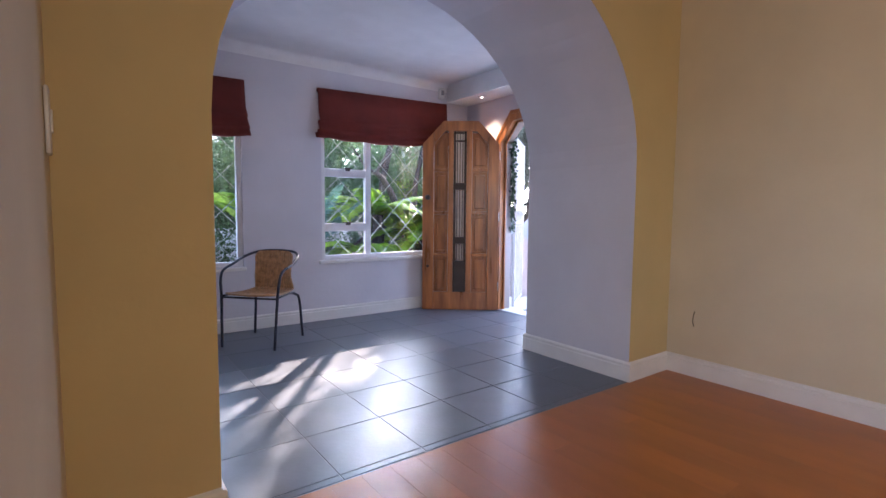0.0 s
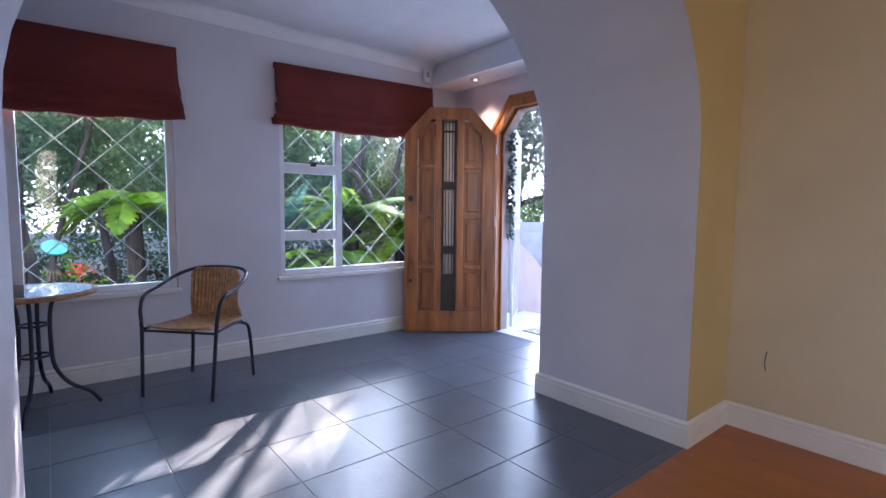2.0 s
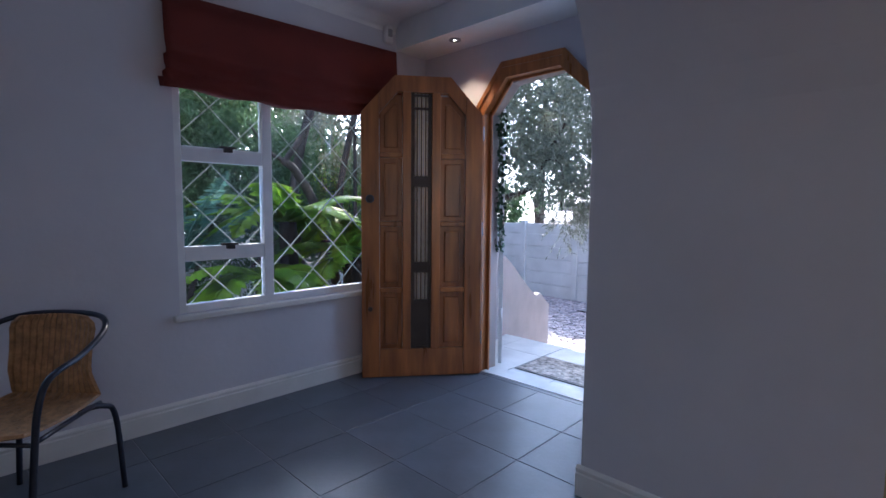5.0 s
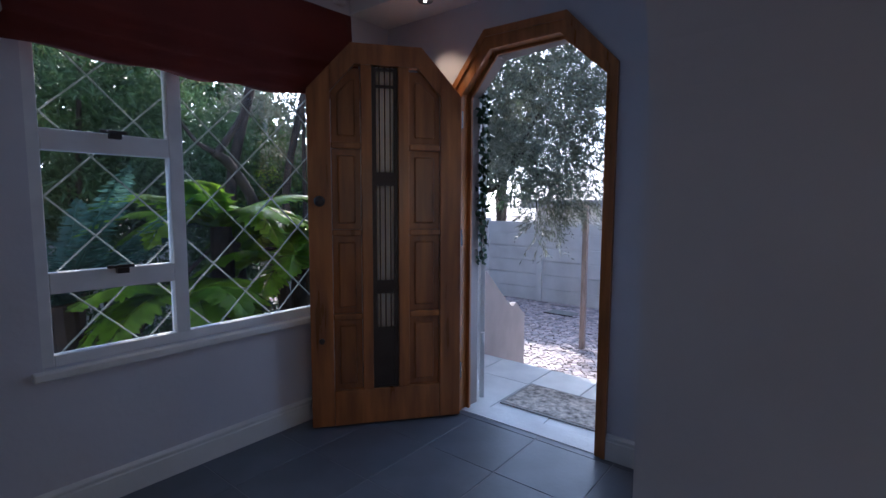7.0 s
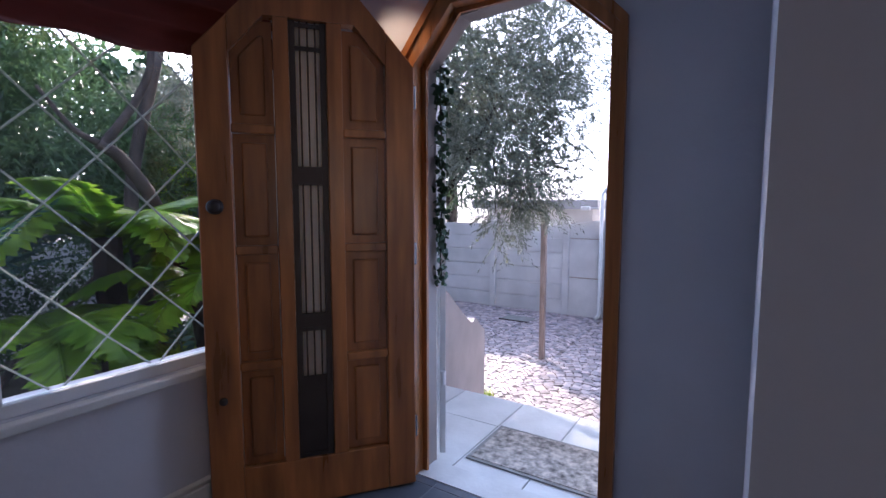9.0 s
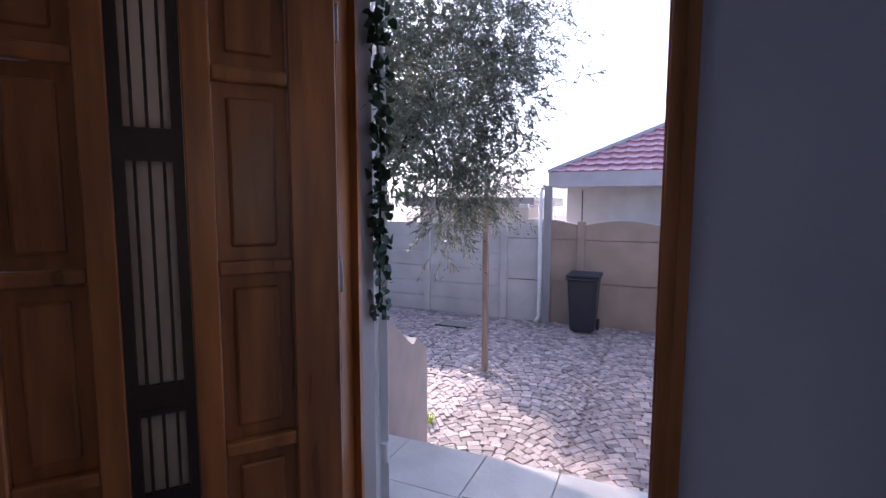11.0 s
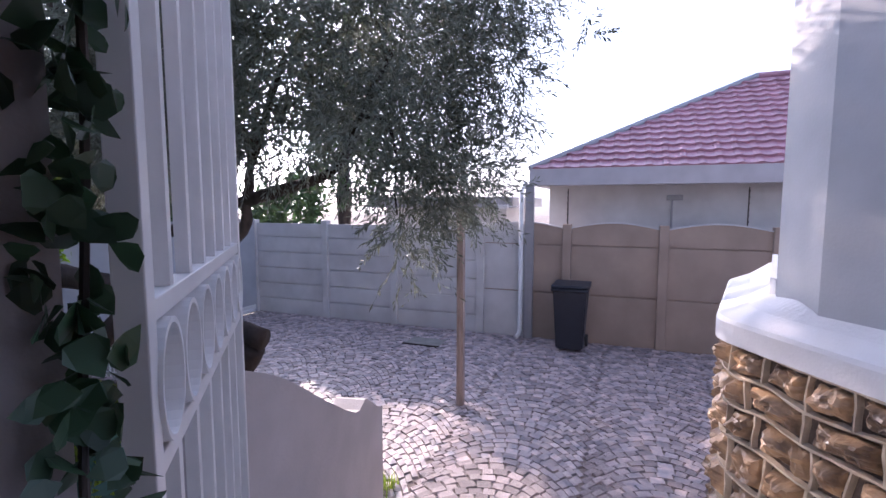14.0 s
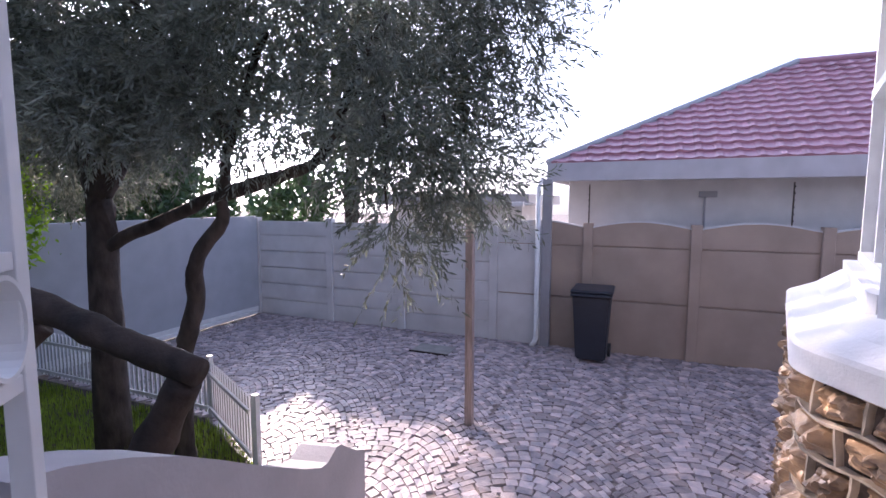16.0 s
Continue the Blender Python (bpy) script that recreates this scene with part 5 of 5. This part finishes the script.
frond_plant("tree_fern", (4.05, 6.05, GROUND), "sunlit yellow-green feathery fern plant beside the dark trunk", 13, 0.95, 0.7, 0.22, 52, M_FROND, 7, 0.65, 1.5, 1.75)
frond_plant("cycad", (2.45, 6.7, GROUND), "blue-green cycad with stiff feather leaves", 24, 1.3, 0.3, 0.14, 44, M_CYCAD, 4, 1.1, 0.8, 1.55)
for i, (x, y) in enumerate(((2.6, 5.9), (3.3, 5.8), (4.1, 6.1), (3.8, 5.6), (0.6, 6.2), (1.7, 6.0), (4.9, 5.9), (-0.3, 6.5))):
    frond_plant("fern", (x, y, GROUND), "low green garden fern under the window", 16, 0.85, 0.55, 0.17, 24, M_FROND if i % 2 else M_CYCAD, 10 + i, 1.5, 1.3, 0.35)

# hedge, climbers and overhanging trees behind the garden
def shrub(name, label, blobs, per, m, L_, W_, seed, cat="shrub"):
    at = (blobs[0][0], blobs[0][1], GROUND)
    t = thing(name, at, label, cat)
    c = clumps([(b[0] - at[0], b[1] - at[1], b[2] - at[2], b[3], b[4], b[5]) for b in blobs], per, seed)
    leaves("foliage", c, L_, W_, m, t, seed, 0.2)
    bm = bmesh.new()
    for b in blobs[:5]:
        tube(bm, spline([(0, 0, 0), ((b[0] - at[0]) * 0.4, (b[1] - at[1]) * 0.4, (b[2] - GROUND) * 0.5), (b[0] - at[0], b[1] - at[1], b[2] - GROUND)], 4), [0.05 - 0.004 * i for i in range(9)], 7)
    part("stems", bm, M_BARK, t)
    return t


r = random.Random(4)
# added tree hidden behind the olive, set to keep sun off paving and bay
tree("added_shade_tree", (13.5, 9.9, GROUND), "tall dense dark green tree added behind the boundary wall to shade the paving", [([(13.5, 9.9, GROUND), (13.4, 9.8, 1.5), (13.5, 9.7, 3.5), (13.3, 9.6, 5.2)], (0.2, 0.06))],
     [(13.3, 9.5, 2.3, 0.9, 0.9, 1.1), (13.9, 10.1, 3.1, 0.8, 0.8, 1.0),  (13.3, 9.6, 4.7, 1.1, 1.1, 1.5)], 300, M_LEAF, 0.11, 0.05, 31)
shrub("oleander_bush", "dense dark green shrub with long narrow leaves beyond the windows", [(3.0, 8.6, 1.6, 1.2, 0.7, 1.0), (3.9, 8.5, 1.9, 1.1, 0.7, 1.0), (1.6, 8.8, 1.9, 1.2, 0.7, 1.0), (5.4, 9.2, 1.2, 1.1, 0.7, 1.3), (3.0, 8.0, 2.8, 1.1, 0.9, 0.6)], 420, M_LEAF, 0.13, 0.024, 21)
shrub("oleander_bush", "leafy green shrub overhanging the garden by the narrower window", [(0.2, 8.2, 2.2, 1.2, 0.7, 0.7), (-1.0, 8.5, 1.8, 1.2, 0.7, 0.9), (1.0, 7.6, 2.6, 1.2, 0.8, 0.5)], 420, M_LEAF, 0.11, 0.022, 22)
# leaves added in the sun's path to break up the patch on the floor
shrub("added_dapple_spray", "loose leaf spray added high over the garden to dapple the sun", [(5.7, 8.3, 3.9, 1.2, 0.5, 0.6)], 190, M_LEAF, 0.09, 0.035, 41, "tree")
shrub("hedge", "clipped dark ivy-covered hedge along the garden wall", [(x, 10.6, z, 1.0, 0.35, 0.75) for z in (-0.4, 0.7, 1.7) for x in (3.4, -5.2, -3.8, -2.4, -1.0, 0.4, 1.8, 4.8, 6.0)], 420, M_LEAF, 0.07, 0.045, 23, "hedge")
shrub("background_tree", "tall dense green tree beyond the garden wall", [(3.0, 13.6, 3.0, 3.0, 1.2, 2.8), (-2.0, 13.6, 3.0, 3.0, 1.2, 2.8), (7.2, 14.5, 2.5, 2.6, 1.2, 2.4), (-6.5, 13.0, 3.0, 2.6, 1.2, 2.4), (10.6, 14.2, 1.9, 2.6, 1.2, 1.7), (11.2, 12.8, 1.1, 2.2, 0.6, 1.0), (13.6, 11.4, 1.2, 1.2, 0.8, 0.9)], 60, M_LEAF, 0.26, 0.11, 24, "tree")
for x, y, rr in ((1.05, 8.6, 0.06), (0.2, 8.9, 0.09), (4.3, 7.6, 0.08), (4.75, 7.2, 0.06)):
    t = thing("young_tree", (x, y, GROUND), "slim dark bare-stemmed garden tree", "tree")
    part("trunk", tube(bmesh.new(), spline([(0, 0, 0), (0.05, 0.03, 1.2), (-0.05, 0.05, 2.4), (0.25, 0.0, 3.8)], 6), [rr * (1 - 0.02 * i) for i in range(19)], 9), M_BARK, t, smooth=True)

# leaning forked limb close to the wide window
lt = thing("leaning_tree", (4.55, 7.0, GROUND), "slim dark leaning tree with a forked bare limb outside the window", "tree")
for nm, pts, rr in (("trunk", [(4.55, 7.0, GROUND), (4.45, 6.95, 0.2), (4.1, 6.85, 1.2), (3.82, 6.8, 1.62), (3.66, 6.8, 1.74)], (0.07, 0.04)),
                    ("limb", [(3.68, 6.8, 1.72), (3.80, 6.8, 1.88), (3.95, 6.8, 2.12), (4.06, 6.8, 2.42), (4.10, 6.9, 3.0)], (0.036, 0.024)),
                    ("limb", [(3.66, 6.8, 1.74), (3.52, 6.85, 1.84), (3.35, 6.9, 2.1)], (0.026, 0.012))):
    sp = spline([(p[0] - 4.55, p[1] - 7.0, p[2] - GROUND) for p in pts], 6)
    part(nm, tube(bmesh.new(), sp, [rr[0] + (rr[1] - rr[0]) * i / (len(sp) - 1) for i in range(len(sp))], 9), M_BARK, lt, smooth=True)

# teal bird bath and orange flowers
bb = thing("bird_bath", (0.47, 6.2, GROUND), "shallow teal glazed bird bath bowl on a thin stake", "garden ornament")
M_TEAL = mat("teal_glaze", (0.12, 0.42, 0.42), 0.25, var=0.1, bump=0.02)
bm = lathe(bmesh.new(), [(0.02, 0.0), (0.06, 0.01), (0.085, 0.035), (0.095, 0.06), (0.088, 0.058), (0.055, 0.025), (0.01, 0.015)], 28)
bmesh.ops.transform(bm, matrix=pose(0, 0, 1.80, 38, 12, 0), verts=bm.verts)
part("bowl", bm, M_TEAL, bb, smooth=True)
part("stake", tube(bmesh.new(), [(0, 0, 0), (0, 0, 1.81)], 0.012, 8), M_IRON, bb)
fl = thing("flowering_plant", (0.66, 6.25, GROUND), "small plant with orange flowers in the garden bed", "plant")
M_ORANGE = leaf_mat("orange_petal", (0.75, 0.16, 0.05), (0.6, 0.08, 0.03), 0.4)
rq = np.random.RandomState(9)
leaves("petals", rq.normal(size=(40, 3)) * [0.05, 0.05, 0.035] + [0, 0, 1.62], 0.05, 0.035, M_ORANGE, fl, 5)
leaves("foliage", rq.normal(size=(160, 3)) * [0.10, 0.10, 0.25] + [0, 0, 1.25], 0.12, 0.03, M_FROND, fl, 6)
part("stem", tube(bmesh.new(), spline([(0, 0, 0), (0.02, 0, 0.8), (0, 0, 1.6)], 5), 0.01, 6), M_BARK, fl)

shrub("garden_shrub", "bright yellow-green sunlit shrub behind the garden trees", [(6.6, 9.9, 0.9, 0.9, 0.5, 0.6), (5.7, 9.6, 1.3, 0.8, 0.5, 0.7), (6.9, 9.6, 1.5, 0.5, 0.4, 0.4)], 420, M_FROND, 0.10, 0.045, 51)

# grass
r = np.random.RandomState(8)
n = 32000
gx = r.uniform(4.9, 7.7, n)
gy = r.uniform(5.3, 10.5, n)
ok = (gy - 6.76) > (gx - 7.29) * 1.98
ok |= gx < 7.1
gx, gy = gx[ok], gy[ok]
V, F = [], []
for x, y in zip(gx, gy):
    a, h_, l_ = r.uniform(0, 6.28), r.uniform(0.05, 0.13), r.uniform(-0.04, 0.04)
    k = len(V)
    V += [(x - 0.006 * math.cos(a), y - 0.006 * math.sin(a), GROUND + 0.015), (x + 0.006 * math.cos(a), y + 0.006 * math.sin(a), GROUND + 0.015), (x + l_, y + l_, GROUND + h_)]
    F.append((k, k + 1, k + 2))
mesh_np("grass", V, F, M_GRASS, None, "stuff")

# ---- paving: setts laid in stacked arcs ----
paving = tagged(new("paving"), "granite sett paving in overlapping arcs, pinkish brown and grey", kind="structure")
rs = random.Random(77)
sett_meshes = []
for k in range(8):
    bm = bmesh.new()
    lo = [bm.verts.new((x * 0.5 + rs.uniform(-0.05, 0.05), y * 0.5 + rs.uniform(-0.05, 0.05), -0.05)) for x, y in ((-1, -1), (1, -1), (1, 1), (-1, 1))]
    hi = [bm.verts.new((v.co.x * 0.92, v.co.y * 0.92, 0.0 + rs.uniform(-0.004, 0.006))) for v in lo]
    mid = [bm.verts.new((v.co.x, v.co.y, -0.012)) for v in lo]
    for A, B in ((lo, mid), (mid, hi)):
        for i in range(4):
            bm.faces.new((A[i], A[(i + 1) % 4], B[(i + 1) % 4], B[i]))
    bm.faces.new(hi)
    sett_meshes.append(link_mesh("sett", bm, M_SETT))
ROW, CW, BOW = 0.098, 1.30, 0.52
near, far = [], []
for col in range(-5, 8):
    yc = 4.55 + col * CW
    for row in range(-12, 76):
        x0 = 4.9 + row * ROW + (ROW / 2 if col % 2 else 0)
        u = -CW / 2 + rs.uniform(0, 0.05)
        while u < CW / 2 - 0.02:
            tt = u / (CW / 2)
            ca = math.cos(math.atan(2 * BOW * abs(tt) / (CW / 2)))
            w = rs.uniform(0.095, 0.145) * max(ca, 0.55)
            uc = min(u + w / 2, CW / 2)
            tt = uc / (CW / 2)
            x = x0 + BOW * (1 - tt * tt) + rs.uniform(-0.006, 0.006)
            y = yc + uc
            ang_ = math.degrees(math.atan(2 * BOW * tt / (CW / 2)))
            ca = math.cos(radians(ang_))
            u += w
            if not (4.95 < x < 11.85):
                continue
            if x < 7.35 and y > 5.05 + max(0, x - 5.5) * 0.9:
                continue
            if y > 10.9 or y < -1.5 or (x < 7.9 and y > 6.76 and (y - 6.76) > (x - 7.29) * 1.98):
                continue
            if x < 9.3 and y < 2.6 and (x < 8.4 or y < 2.4):
                continue
            if x < 6.15 and 2.9 < y < 5.1:
                continue
            rec = (x, y, ang_, w * 0.94 / max(ca, 0.55), ROW * 0.93 * max(ca, 0.5), rs.randrange(8), rs.uniform(-0.006, 0.006))
            (near if 6.15 < x < 8.3 and 3.6 < y < 5.6 and len(near) < 300 else far).append(rec)
for x, y, a_, w, l_, k, dz in near:
    o = new("sett", sett_meshes[k])
    o.parent = paving
    o.matrix_basis = pose(x, y, GROUND + dz, 0, 0, a_) @ Matrix.Diagonal((l_, w, 1, 1))
coords = [[v.co.copy() for v in me.vertices] for me in sett_meshes]
polys = [[tuple(p.vertices) for p in me.polygons] for me in sett_meshes]
V, F = [], []
for x, y, a_, w, l_, k, dz in far:
    m = pose(x, y, GROUND + dz, 0, 0, a_) @ Matrix.Diagonal((l_, w, 1, 1))
    b0 = len(V)
    V += [tuple(m @ c) for c in coords[k]]
    F += [tuple(i + b0 for i in p) for p in polys[k]]
mesh_np("setts", V, F, M_SETT, paving, "stuff")

# ---- floor tiles and boards ----
floor_t = tagged(new("floor_tiles"), "large slate grey floor tiles with thin pale joints", kind="structure")
P = 0.42
tmesh = {}


def slab_piece(x0, x1, y0, y1, material, parent, z=0.0, name="tile", th=0.0078):
    w, l_ = round(x1 - x0, 3), round(y1 - y0, 3)
    key = (w, l_, material.name)
    if key not in tmesh:
        bm = bx(-w / 2, w / 2, -l_ / 2, l_ / 2, -th, 0)
        top = [e for e in bm.edges if all(v.co.z > -0.001 for v in e.verts)]
        bmesh.ops.bevel(bm, geom=top, offset=0.0012 if name != "board" else 0.0003, segments=1, affect="EDGES")
        tmesh[key] = link_mesh(name, bm, material)
    o = new(name, tmesh[key])
    o.parent = parent
    o.matrix_basis = pose((x0 + x1) / 2, (y0 + y1) / 2, z)
    return o


G = 0.0022
for i in range(-5, 10):
    for j in range(-1, 8):
        x0, x1 = -0.01 + P * i, -0.01 + P * (i + 1)
        y0, y1 = 1.855 + P * j, 1.855 + P * (j + 1)
        x0, x1, y0, y1 = max(x0, -1.89), min(x1, DX), max(y0, AY0), min(y1, WY)
        if x1 - x0 > 0.02 and y1 - y0 > 0.02:
            slab_piece(x0 + G, x1 - G, y0 + G, y1 - G, M_TILE, floor_t, th=0.0022)
boards = tagged(new("floor_boards"), "orange varnished wooden floor boards", kind="structure")
rb = random.Random(2)
x = -0.08
while x < 3.36:
    w = 0.14
    y = -1.6 + rb.uniform(-1.2, 0)
    while y < AY0 - 0.01:
        l_ = rb.choice((1.4, 1.8, 2.2))
        y1 = min(y + l_, AY0 - 0.006)
        if AY0 - 0.006 - y1 < 0.3:
            y1 = AY0 - 0.006
        if y1 > -1.6:
            slab_piece(x + 0.0002, min(x + w, 3.36) - 0.0002, max(y, -3.6) + 0.0002, y1 - 0.0002, M_WOODFLOOR, boards, -0.001, "board", 0.0105)
        y = y1
    x += w
# porch paving slabs
pv = tagged(new("porch_paving"), "pale porch paving slabs with thin joints", kind="structure")
for i, (x0, x1) in enumerate(((DX + THICK + 0.012, 4.54), (4.54, 4.93))):
    for y0, y1 in ((2.95, 3.18), (3.18, 3.62), (3.62, 4.0), (4.0, 4.45), (4.45, 4.928)):
        slab_piece(x0 + 0.002, x1 - 0.002, y0 + 0.003, y1 - 0.003, M_PORCH, pv, -0.03, "paving_slab", 0.013)
